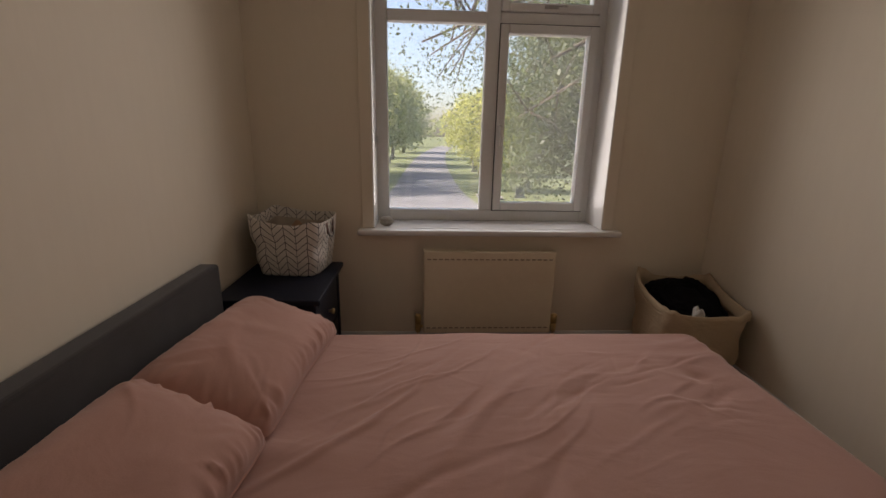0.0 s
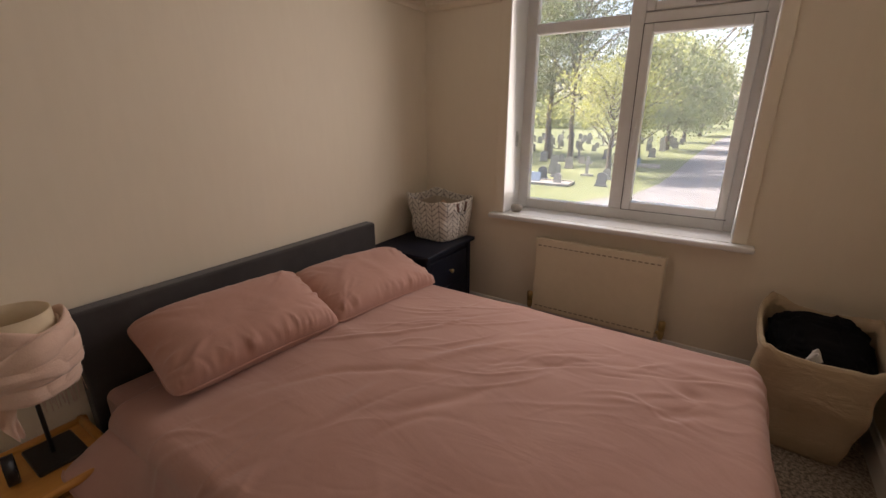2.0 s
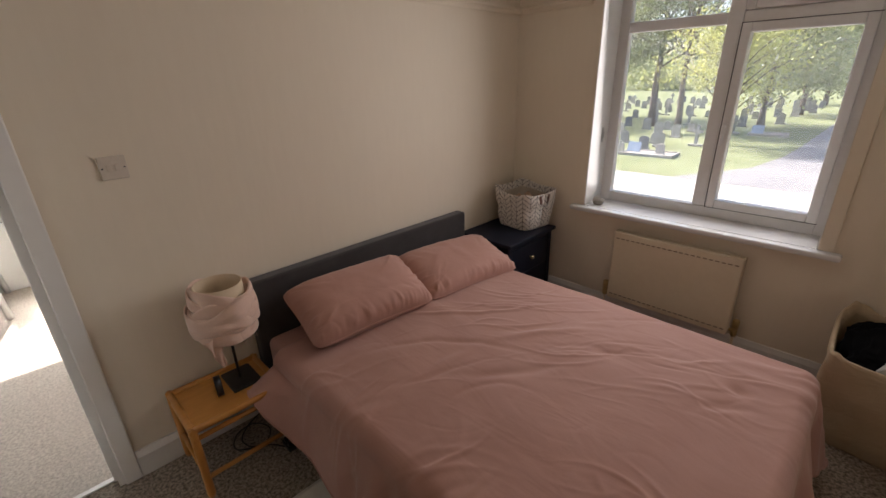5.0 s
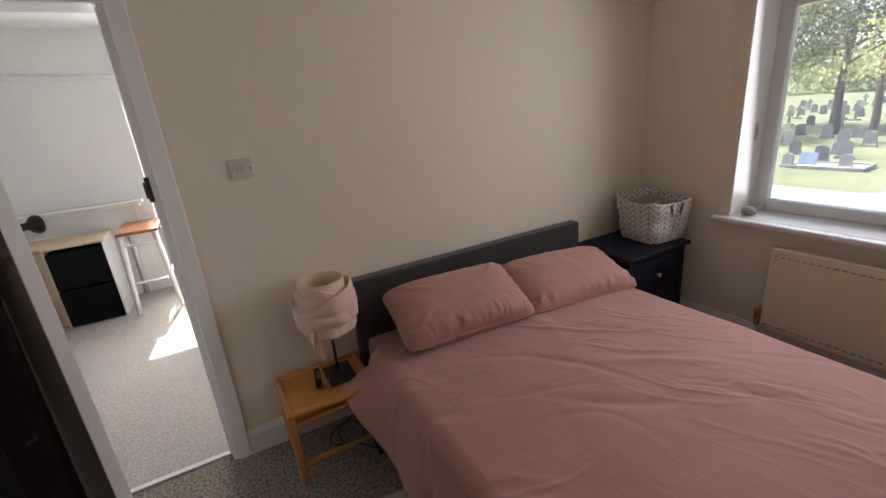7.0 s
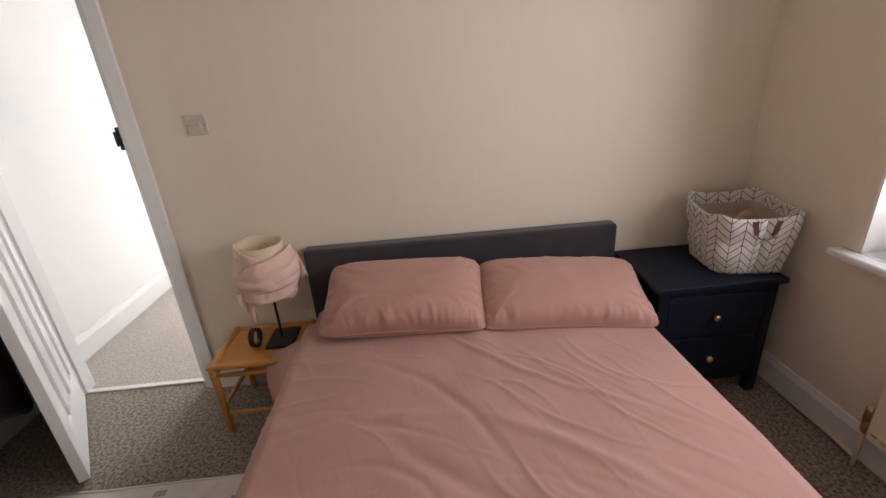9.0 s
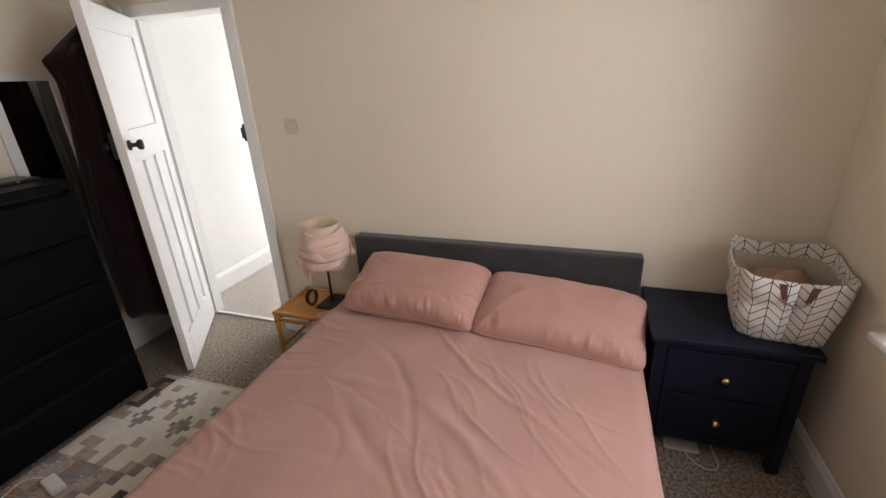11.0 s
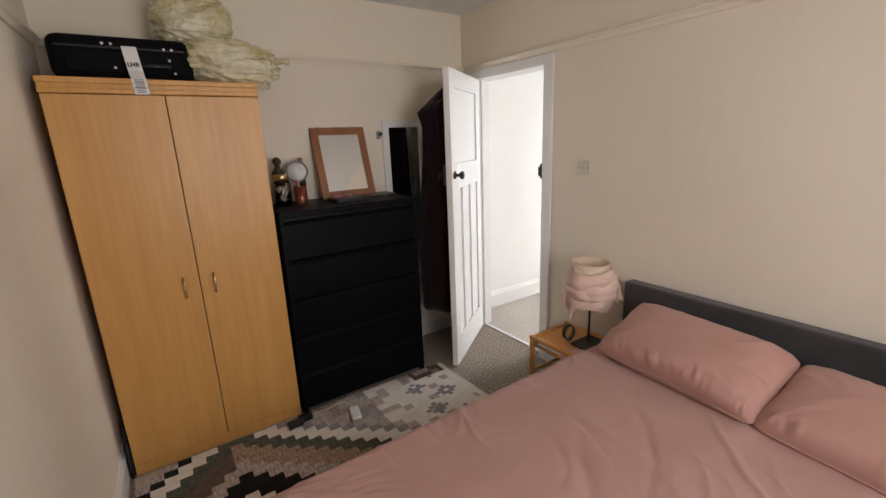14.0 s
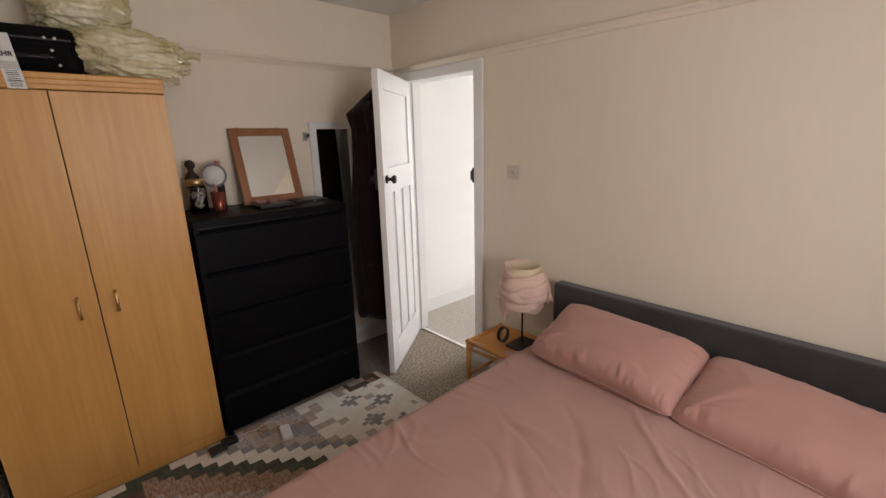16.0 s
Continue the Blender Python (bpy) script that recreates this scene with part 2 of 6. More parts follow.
M_LEAFD = leaf_mat("dark_evergreen_leaf", (0.14, 0.165, 0.10), (0.08, 0.10, 0.06), 0.35)
M_LEAFG = leaf_mat("spring_green_leaf", (0.17, 0.20, 0.095), (0.105, 0.13, 0.06), 0.4)
M_LEAFY = leaf_mat("yellow_green_leaf", (0.40, 0.41, 0.19), (0.30, 0.315, 0.14), 0.45)
M_LEAFH = leaf_mat("soft_green_leaf", (0.29, 0.315, 0.21), (0.20, 0.225, 0.145), 0.4)
M_GRAVE = mat("weathered_headstone", (0.36, 0.345, 0.315), (0.20, 0.195, 0.175), 0.9, coarse=3, fine=30, bump=0.5, depth=0.006)
M_GRAVED = mat("dark_headstone", (0.20, 0.20, 0.20), (0.13, 0.13, 0.13), 0.6, coarse=3, fine=30, bump=0.3)
M_GRAVEB = mat("blue_grey_granite", (0.24, 0.31, 0.40), (0.16, 0.22, 0.30), 0.5, coarse=3, fine=60, bump=0.2)
M_BRICK = mat("red_brick_render", (0.40, 0.33, 0.28), (0.30, 0.24, 0.2), 0.9, coarse=2, fine=20, bump=0.4)


# ---- building helpers ----
def thing(name, at, label, category, group="", kind="", rz=0.0):
    ob = new(name)
    ob.empty_display_size = 0.1
    ob.matrix_world = pose(*at, 0, 0, rz)
    return tagged(ob, label, category, group, kind)


def mesh_of(name, bm, material, smooth=False):
    me = bpy.data.meshes.new(name)
    bm.to_mesh(me)
    bm.free()
    for m in (material if isinstance(material, (list, tuple)) else [material]):
        me.materials.append(m)
    if smooth:
        for p in me.polygons:
            p.use_smooth = True
    return me


def root_offset(ob):
    v = Vector((0, 0, 0))
    while ob is not None:
        v += ob.location
        ob = ob.parent
    return v


def part(name, bm, material, parent, label="", smooth=False, local=False):
    """One mesh under a thing or a part; the mesh is given in world places unless local."""
    if not local:
        bmesh.ops.translate(bm, verts=bm.verts, vec=-root_offset(parent))
    ob = new(name, mesh_of(name, bm, material, smooth))
    ob.parent = parent
    return tagged(ob, label)


def solid(name, bm, material, label, category, kind="", group="", smooth=False):
    """A thing or a piece of the setting that is one mesh, with its origin at the foot."""
    lo = Vector([min(v.co[i] for v in bm.verts) for i in range(3)])
    hi = Vector([max(v.co[i] for v in bm.verts) for i in range(3)])
    at = Vector(((lo.x + hi.x) / 2, (lo.y + hi.y) / 2, lo.z))
    bmesh.ops.translate(bm, verts=bm.verts, vec=-at)
    ob = new(name, mesh_of(name, bm, material, smooth))
    ob.location = at
    return tagged(ob, label, category, group, kind)


def add_box(bm, lo, hi, bevel=0.0, seg=2):
    r = bmesh.ops.create_cube(bm, size=1)
    vs = r["verts"]
    for v in vs:
        v.co = Vector([lo[i] + (v.co[i] + 0.5) * (hi[i] - lo[i]) for i in range(3)])
    if bevel > 0:
        es = list({e for v in vs for e in v.link_edges})
        bmesh.ops.bevel(bm, geom=es, offset=bevel, segments=seg, affect="EDGES", profile=0.5)
    return bm


def box(lo, hi, bevel=0.0, seg=2):
    return add_box(bmesh.new(), lo, hi, bevel, seg)


def boxes(items, bevel=0.0):
    bm = bmesh.new()
    for lo, hi in items:
        add_box(bm, lo, hi, bevel)
    return bm


def add_tube(bm, pts, radii, seg=8, cap=True):
    """A round bar along points; radii one number or one a point."""
    pts = [Vector(p) for p in pts]
    radii = radii if isinstance(radii, (list, tuple)) else [radii] * len(pts)
    rings = []
    ref = Vector((0, 0, 1))
    for i, p in enumerate(pts):
        d = (pts[min(i + 1, len(pts) - 1)] - pts[max(i - 1, 0)]).normalized()
        a = d.cross(ref if abs(d.dot(ref)) < 0.95 else Vector((1, 0, 0))).normalized()
        b = d.cross(a).normalized()
        rings.append([bm.verts.new(p + radii[i] * (a * math.cos(2 * math.pi * k / seg) + b * math.sin(2 * math.pi * k / seg))) for k in range(seg)])
    for r0, r1 in zip(rings, rings[1:]):
        for k in range(seg):
            f = bm.faces.new((r0[k], r0[(k + 1) % seg], r1[(k + 1) % seg], r1[k]))
            f.smooth = True
    if cap:
        bm.faces.new(rings[0][::-1])
        bm.faces.new(rings[-1])
    return bm


def smooth_pts(pts, n=8):
    """A soft curve through the points."""
    q = [Vector(p) for p in pts]
    q = [q[0] * 2 - q[1]] + q + [q[-1] * 2 - q[-2]]
    res = []
    for i in range(1, len(q) - 2):
        for k in range(n):
            u = k / n
            res.append(0.5 * (2 * q[i] + (q[i + 1] - q[i - 1]) * u + (2 * q[i - 1] - 5 * q[i] + 4 * q[i + 1] - q[i + 2]) * u * u + (3 * q[i] - q[i - 1] - 3 * q[i + 1] + q[i + 2]) * u ** 3))
    return res + [q[-2]]


def tube(pts, radii, seg=8):
    return add_tube(bmesh.new(), pts, radii, seg)


def add_lathe(bm, cx, cy, profile, seg=24):
    """A turned body from (radius, z) pairs."""
    rings = [[bm.verts.new((cx + r * math.cos(2 * math.pi * k / seg), cy + r * math.sin(2 * math.pi * k / seg), z)) for k in range(seg)] for r, z in profile]
    for r0, r1 in zip(rings, rings[1:]):
        for k in range(seg):
            f = bm.faces.new((r0[k], r0[(k + 1) % seg], r1[(k + 1) % seg], r1[k]))
            f.smooth = True
    return bm


def lathe(cx, cy, profile, seg=24):
    return add_lathe(bmesh.new(), cx, cy, profile, seg)


def grid_mesh(name, P, material, close_u=False):
    """A smooth sheet through an array of points (rows, columns, 3)."""
    nu, nv = P.shape[:2]
    idx = np.arange(nu * nv).reshape(nu, nv)
    if close_u:
        idx = np.vstack([idx, idx[:1]])
    faces = np.stack([idx[:-1, :-1], idx[1:, :-1], idx[1:, 1:], idx[:-1, 1:]], -1).reshape(-1, 4)
    me = bpy.data.meshes.new(name)
    me.from_pydata(P.reshape(-1, 3).tolist(), [], faces.tolist())
    for m in (material if isinstance(material, (list, tuple)) else [material]):
        me.materials.append(m)
    for p in me.polygons:
        p.use_smooth = True
    me.update()
    return me


def under(name, me, parent, label=""):
    ob = new(name, me)
    ob.parent = parent
    return tagged(ob, label)


def thicken(ob, t, offset=-1.0):
    md = ob.modifiers.new("thickness", "SOLIDIFY")
    md.thickness, md.offset = t, offset
    return ob


def bumps(X, Y, seed, n, amp, length, width, angle, spread, area):
    """Soft cloth folds: ridges of gaussian section, bent a little, over the area (x0, x1, y0, y1)."""
    rng = np.random.default_rng(seed)
    Z = np.zeros_like(X)
    for _ in range(n):
        cx, cy = rng.uniform(area[0], area[1]), rng.uniform(area[2], area[3])
        a = radians(angle + rng.normal(0, spread))
        L, w, h = length * rng.uniform(0.5, 1.5), width * rng.uniform(0.6, 1.5), amp * rng.uniform(0.3, 1.2) * rng.choice([1, 1, -0.6])
        u = (X - cx) * math.cos(a) + (Y - cy) * math.sin(a)
        v = -(X - cx) * math.sin(a) + (Y - cy) * math.cos(a)
        v = v + 0.25 * rng.normal() * u * u / max(L, 0.1) + 0.003 * np.sin(u * 31 + rng.uniform(0, 6))
        Z += h * np.exp(-(u / L) ** 2 * 2) * np.exp(-(v / w) ** 2)
    return Z


# ---- the bedroom shell ----
XW, YN, YS = -0.965, 2.465, -1.265
CEIL = 2.46
XE_N, XE_S = 1.613, 1.50       # the east wall runs slightly out of square


def xe(y):
    return XE_S + (XE_N - XE_S) * (y - YS) / (YN - YS)


solid("floor", box((-1.03, YS - 0.12, -0.12), (1.9, YN + 0.33, 0.0)), M_CARPET, "grey-brown mottled cut-pile carpet of the bedroom", "floor", "structure")
solid("ceiling", box((-1.1, YS - 0.12, CEIL), (1.9, YN + 0.33, CEIL + 0.12)), M_CEIL, "plain white painted ceiling", "ceiling", "structure")

WX0, WX1, WZ0, WZ1 = -0.337, 0.968, 0.735, 2.33       # window opening
bm = boxes([((-1.1, YN, 0), (WX0, YN + 0.33, CEIL)), ((WX1, YN, 0), (1.9, YN + 0.33, CEIL)),
            ((WX0, YN, 0), (WX1, YN + 0.33, WZ0)), ((WX0, YN, WZ1), (WX1, YN + 0.33, CEIL))])
solid("wall_north", bm, M_WALL, "cream painted wall with a deep window opening", "wall", "structure")

DY0, DY1, DZ = -1.12, -0.40, 2.0       # door opening
bm = boxes([((-1.09, DY1, 0), (XW, YN, CEIL)), ((-1.09, DY0, DZ), (XW, DY1, CEIL)), ((-1.09, YS, 0), (XW, DY0, CEIL))])
solid("wall_west", bm, M_WALL, "cream painted wall with faint vertical texture behind the bed", "wall", "structure")
bm = box((-1.09, YS - 0.12, 0), (1.9, YS, CEIL))
solid("wall_south", bm, M_WALL, "cream painted wall behind the wardrobe", "wall", "structure")
bm = bmesh.new()
base = [bm.verts.new(c) for c in ((xe(YS), YS, 0), (1.9, YS, 0), (1.9, YN, 0), (xe(YN), YN, 0))]
f = bm.faces.new(base[::-1])
r = bmesh.ops.extrude_face_region(bm, geom=[f])
bmesh.ops.translate(bm, verts=[g for g in r["geom"] if isinstance(g, bmesh.types.BMVert)], vec=(0, 0, CEIL))
bmesh.ops.recalc_face_normals(bm, faces=bm.faces)
solid("wall_east", bm, M_WALL, "plain cream painted wall lit from the window", "wall", "structure")


def profile_run(a, b, inward, prof):
    """A moulding from a to b (plan points) with (out, z) profile pairs; inward is the plan direction into the room."""
    bm = bmesh.new()
    ends = []
    for p in (a, b):
        ends.append([bm.verts.new((p[0] + inward[0] * o, p[1] + inward[1] * o, z)) for o, z in prof])
    n = len(prof)
    for i in range(n):
        bm.faces.new((ends[0][i], ends[0][(i + 1) % n], ends[1][(i + 1) % n], ends[1][i]))
    bm.faces.new(ends[0][::-1])
    bm.faces.new(ends[1])
    bmesh.ops.recalc_face_normals(bm, faces=bm.faces)
    return bm


SKIRT = [(0, 0.0), (0.016, 0.0), (0.016, 0.105), (0.010, 0.122), (0.006, 0.135), (0, 0.138)]
RAIL = [(0, 2.048), (0.012, 2.048), (0.016, 2.058), (0.022, 2.066), (0.034, 2.074), (0.034, 2.084), (0.022, 2.090), (0, 2.092)]
for nm, prof, lab in (("baseboard", SKIRT, "white gloss painted skirting board"), ("picture_rail", RAIL, "painted moulded picture rail")):
    z_lab = dict(category=nm.replace("_", " "), kind="structure")
    if nm == "baseboard":
        solid(nm, profile_run((XW, -0.335), (XW, YN), (1, 0), prof), M_GLOSS, lab, **z_lab)
        solid(nm, profile_run((XW + 0.016, YN), (xe(YN) - 0.016, YN), (0, -1), prof), M_GLOSS, lab, **z_lab)
    else:
        mt = M_WALL
        solid(nm, profile_run((XW, -1.185), (XW, YN), (1, 0), prof), mt, lab, **z_lab)
        solid(nm, profile_run((XW + 0.034, YN), (WX0 - 0.07, YN), (0, -1), prof), mt, lab, **z_lab)
        solid(nm, profile_run((WX1 + 0.07, YN), (xe(YN) - 0.034, YN), (0, -1), prof), mt, lab, **z_lab)
    mt = M_GLOSS if nm == "baseboard" else M_WALL
    solid(nm, profile_run((XW, YS), (xe(YS), YS), (0, 1), prof), mt, lab, **z_lab)
    solid(nm, profile_run((xe(YS + 0.034), YS + 0.034), (xe(YN - 0.034), YN - 0.034), (-1, 0), prof), mt, lab, **z_lab)

# ---- window ----
win = thing("window_1", (0.315, 2.70, WZ0), "white framed casement window with a side-hung sash and two top lights", "window", kind="structure")
FY0, FY1 = 2.70, 2.765


def ring_frame(x0, x1, z0, z1, w, y0, y1, bevel=0.006):
    wl, wr, wb, wt = w if isinstance(w, tuple) else (w, w, w, w)
    bm = bmesh.new()
    add_box(bm, (x0, y0, z0), (x0 + wl, y1, z1), bevel)
    add_box(bm, (x1 - wr, y0, z0), (x1, y1, z1), bevel)
    add_box(bm, (x0 + wl, y0, z0), (x1 - wr, y1, z0 + wb), bevel)
    add_box(bm, (x0 + wl, y0, z1 - wt), (x1 - wr, y1, z1), bevel)
    return bm


part("window_frame", ring_frame(WX0, WX1, 0.775, WZ1, (0.07, 0.05, 0.066, 0.06), FY0, FY1), M_UPVC, win)
part("mullion", box((0.286, FY0 - 0.001, 0.841), (0.364, FY1, 2.27), 0.006), M_UPVC, win)
part("transom", boxes([((-0.267, FY0 - 0.002, 1.888), (0.286, FY1, 1.948)), ((0.364, FY0 - 0.002, 1.888), (0.918, FY1, 1.948))], 0.006), M_UPVC, win)
sash = part("sash", ring_frame(0.366, 0.920, 0.842, 1.887, 0.048, FY0 - 0.016, FY1 - 0.004, 0.007), M_UPVC, win, "side-hung opening sash")
# Thin dark strips along three edges of the opening sash.
part("sash_gap", boxes([((0.361, FY0 - 0.006, 0.838), (0.925, FY0 - 0.003, 0.842)), ((0.361, FY0 - 0.006, 1.887), (0.925, FY0 - 0.003, 1.891)), ((0.361, FY0 - 0.006, 0.842), (0.366, FY0 - 0.003, 1.887))]), M_GREY, win, "thin dark line along the edges of the sash")
bm = tube([(0.385, FY0 - 0.020, 1.34), (0.385, FY0 - 0.046, 1.34), (0.386, FY0 - 0.050, 1.33), (0.388, FY0 - 0.050, 1.23)], [0.009, 0.009, 0.010, 0.007])
add_box(bm, (0.374, FY0 - 0.022, 1.30), (0.396, FY0 - 0.014, 1.385), 0.004)
part("sash_handle", bm, M_UPVC, sash, "white lever handle", smooth=False)
top = part("top_sash", ring_frame(0.366, 0.920, 1.950, 2.268, 0.045, FY0 - 0.016, FY1 - 0.004, 0.007), M_UPVC, win, "top-hung fanlight sash")
bm = boxes([((0.60, FY0 - 0.024, 1.966), (0.68, FY0 - 0.014, 1.986)), ((0.612, FY0 - 0.045, 1.972), (0.72, FY0 - 0.034, 1.982)), ((0.628, FY0 - 0.036, 1.970), (0.650, FY0 - 0.022, 1.984))], 0.003)
part("stay", bm, M_STEEL, top, "metal fanlight catch")
for x0, x1, z0, z1 in ((-0.267, 0.286, 0.841, 1.888), (0.414, 0.872, 0.890, 1.839), (-0.267, 0.286, 1.948, 2.27), (0.411, 0.875, 1.995, 2.223)):
    pane = part("pane", box((x0 - 0.004, FY0 + 0.026, z0 - 0.004), (x1 + 0.004, FY0 + 0.030, z1 + 0.004)), M_GLASS, win)
    pane.visible_shadow = False
# reveal lining, casing and the board
part("casing", boxes([((WX0 - 0.062, YN - 0.012, 0.776), (WX0, YN, WZ1 + 0.06)), ((WX1, YN - 0.012, 0.776), (WX1 + 0.062, YN, WZ1 + 0.06)), ((WX0, YN - 0.012, WZ1), (WX1, YN, WZ1 + 0.06))], 0.003), M_WALL, win)
part("reveal", boxes([((WX0, YN - 0.010, 0.776), (WX0 + 0.006, FY0, WZ1)), ((WX1 - 0.006, YN - 0.010, 0.776), (WX1, FY0, WZ1)), ((WX0 + 0.006, YN - 0.010, WZ1 - 0.006), (WX1 - 0.006, FY0, WZ1))]), M_GLOSS, win)
part("window_sill", box((-0.421, 2.398, 0.742), (1.068, YN - 0.001, 0.775), 0.012, 3), M_SILL, win)
part("sill_board", box((WX0, YN - 0.001, 0.735), (WX1, FY0 + 0.01, 0.7745)), M_SILL, win)
bm = box((WX0 + 0.006, 2.60, 1.20), (WX0 + 0.011, 2.625, 1.30), 0.004)
add_box(bm, (WX0 + 0.010, 2.607, 1.225), (WX0 + 0.020, 2.618, 1.275), 0.003)
part("hook_plate", bm, M_STEEL, win, "small metal blind bracket")

bm = bmesh.new()
bmesh.ops.create_icosphere(bm, subdivisions=3, radius=0.034, matrix=Matrix.Translation((-0.27, 2.53, 0.775 + 0.026)) @ Matrix.Diagonal((1.25, 0.9, 0.8, 1)))
for v in bm.verts:
    v.co += 0.006 * noise.noise_vector(v.co * 45)
solid("sea_stone", bm, M_STONE, "small grey weathered stone resting on the window sill", "stone", smooth=True)

# ---- radiator ----
rad = thing("radiator", (0.32, 2.42, 0.0), "cream enamelled panel radiator with a slotted top grille", "radiator")
RX0, RX1, RZ0, RZ1 = -0.055, 0.690, 0.172, 0.665
part("front_panel", box((RX0, 2.366, RZ0), (RX1, 2.386, RZ1), 0.008), M_RAD, rad)
# Weld dents: the darker colour stands for the shade in their hollows.
for z in (RZ0 + 0.035, RZ1 - 0.045):
    bm = bmesh.new()
    for i in range(22):
        x = RX0 + 0.03 + i * (RX1 - RX0 - 0.06) / 21
        part("weld_mark", box((x - 0.011, 2.3625, z - 0.004), (x + 0.011, 2.3665, z + 0.004), 0.0015, 1), M_WELDSHADE, rad)
part("rear_panel", box((RX0, 2.428, RZ0), (RX1, 2.444, RZ1 - 0.01), 0.006), M_RAD, rad)
bm = bmesh.new()
for i in range(36):
    x = RX0 + 0.018 + i * (RX1 - RX0 - 0.036) / 35
    add_box(bm, (x - 0.005, 2.388, RZ1 - 0.022), (x + 0.005, 2.426, RZ1 - 0.016))
add_box(bm, (RX0 + 0.004, 2.386, RZ1 - 0.010), (RX1 - 0.004, 2.390, RZ1 - 0.003))
add_box(bm, (RX0 + 0.004, 2.424, RZ1 - 0.010), (RX1 - 0.004, 2.430, RZ1 - 0.003))
part("top_grille", bm, M_RAD, rad)
part("end_cap", box((RX0 - 0.002, 2.386, RZ0 + 0.03), (RX0 + 0.006, 2.430, RZ1 - 0.002), 0.001), M_RAD, rad)
part("end_cap", box((RX1 - 0.006, 2.386, RZ0 + 0.03), (RX1 + 0.002, 2.430, RZ1 - 0.002), 0.001), M_RAD, rad)
bm = bmesh.new()
for i in range(30):
    x = RX0 + 0.03 + i * (RX1 - RX0 - 0.06) / 29
    add_box(bm, (x - 0.007, 2.388, RZ0 + 0.03), (x + 0.007, 2.426, RZ1 - 0.03))
part("fins", bm, M_RAD, rad)
for x, s in ((RX0 - 0.03, 1), (RX1 + 0.03, -1)):
    bm = tube([(x, 2.405, 0.0), (x, 2.405, 0.19)], 0.0075)
    part("pipe", bm, M_RAD, rad, "painted supply pipe")
    bm = lathe(x, 2.405, [(0.0, 0.165), (0.014, 0.165), (0.017, 0.18), (0.017, 0.215), (0.013, 0.22), (0.019, 0.222), (0.019, 0.268), (0.013, 0.276), (0.0, 0.277)], 14)
    add_tube(bm, [(x, 2.405, 0.2), (x + s * 0.04, 2.405, 0.2)], 0.010)
    part("valve", bm, M_BRASS, rad, "tarnished brass valve")

solid("heating_pipe", tube([(-0.50, 2.432, 0.022), (-0.20, 2.432, 0.022), (RX0 - 0.035, 2.420, 0.022)], 0.0085, 10), M_RAD, "cream painted heating pipe running along the skirting board", "pipe")

# ---- door, frame and switch ----
fr = thing("door_frame", (XW, -0.76, 0), "white painted door lining with moulded architrave", "door frame", kind="structure")
ARCH = [((XW, DY1, 0), (XW + 0.018, DY1 + 0.065, 2.046)), ((XW, DY0 - 0.065, 0), (XW + 0.018, DY0, 2.046)), ((XW, DY0, 1.981), (XW + 0.018, DY1, 2.046))]
part("architrave", boxes(ARCH, 0.005), M_GLOSS, fr)
part("architrave", boxes([((-1.108, a[1], a[2]), (-1.09, b[1], b[2])) for a, b in ARCH], 0.005), M_GLOSS, fr)
part("lining", boxes([((-1.092, DY1 - 0.022, 0), (XW + 0.002, DY1, 1.981)), ((-1.092, DY0, 0), (XW + 0.002, DY0 + 0.022, 1.981)), ((-1.092, DY0 + 0.022, 1.981), (XW + 0.002, DY1 - 0.022, 2.0))]), M_GLOSS, fr)
part("stop", boxes([((-1.05, DY1 - 0.034, 0), (-1.01, DY1 - 0.022, 1.981)), ((-1.05, DY0 + 0.022, 0), (-1.01, DY0 + 0.034, 1.981))], 0.002), M_GLOSS, fr)
bm = box((-0.995, DY1 - 0.040, 1.288), (-0.962, DY1 - 0.022, 1.385), 0.004)
add_box(bm, (-0.985, DY1 - 0.046, 1.305), (-0.952, DY1 - 0.034, 1.368), 0.004)
part("lock_keep", bm, M_BLACKMETAL, fr, "black iron rim-lock keep")
part("threshold_strip", box((-1.04, DY0 + 0.022, 0.001), (-1.012, DY1 - 0.022, 0.010), 0.003), M_UPVC, fr, "white carpet threshold strip")

HX, HY = -0.952, -1.105
door_angle = math.degrees(math.atan2(-0.692 - HY, -0.384 - HX))
door = thing("door_1", (HX, HY, 0.008), "white painted panelled door standing half open", "door", kind="structure", rz=door_angle)
DW, DT, DH = 0.70, 0.040, 1.975
# rails and stiles round recessed panels: local x along the door, +y the landing face
ST = 0.095
bars = [((0, 0, 0), (ST, DT, DH)), ((DW - ST, 0, 0), (DW, DT, DH)), ((ST, 0, 0), (DW - ST, DT, 0.205)), ((ST, 0, DH - 0.11), (DW - ST, DT, DH)), ((ST, 0, 1.235), (DW - ST, DT, 1.40))]
pw = (DW - 2 * ST - 2 * 0.07) / 3
for i in (1, 2):
    x = ST + i * pw + (i - 1) * 0.07
    bars.append(((x, 0, 0.205), (x + 0.07, DT, 1.235)))
part("door_frame_bars", boxes(bars, 0.003), M_GLOSS, door, local=True)
bm = box((ST - 0.004, 0.013, 1.396), (DW - ST + 0.004, 0.027, DH - 0.106))
part("panel", bm, M_GLOSS, door, local=True)
for i in range(3):
    x = ST + i * (pw + 0.07)
    part("panel", box((x - 0.004, 0.013, 0.201), (x + pw + 0.004, 0.027, 1.239)), M_GLOSS, door, local=True)


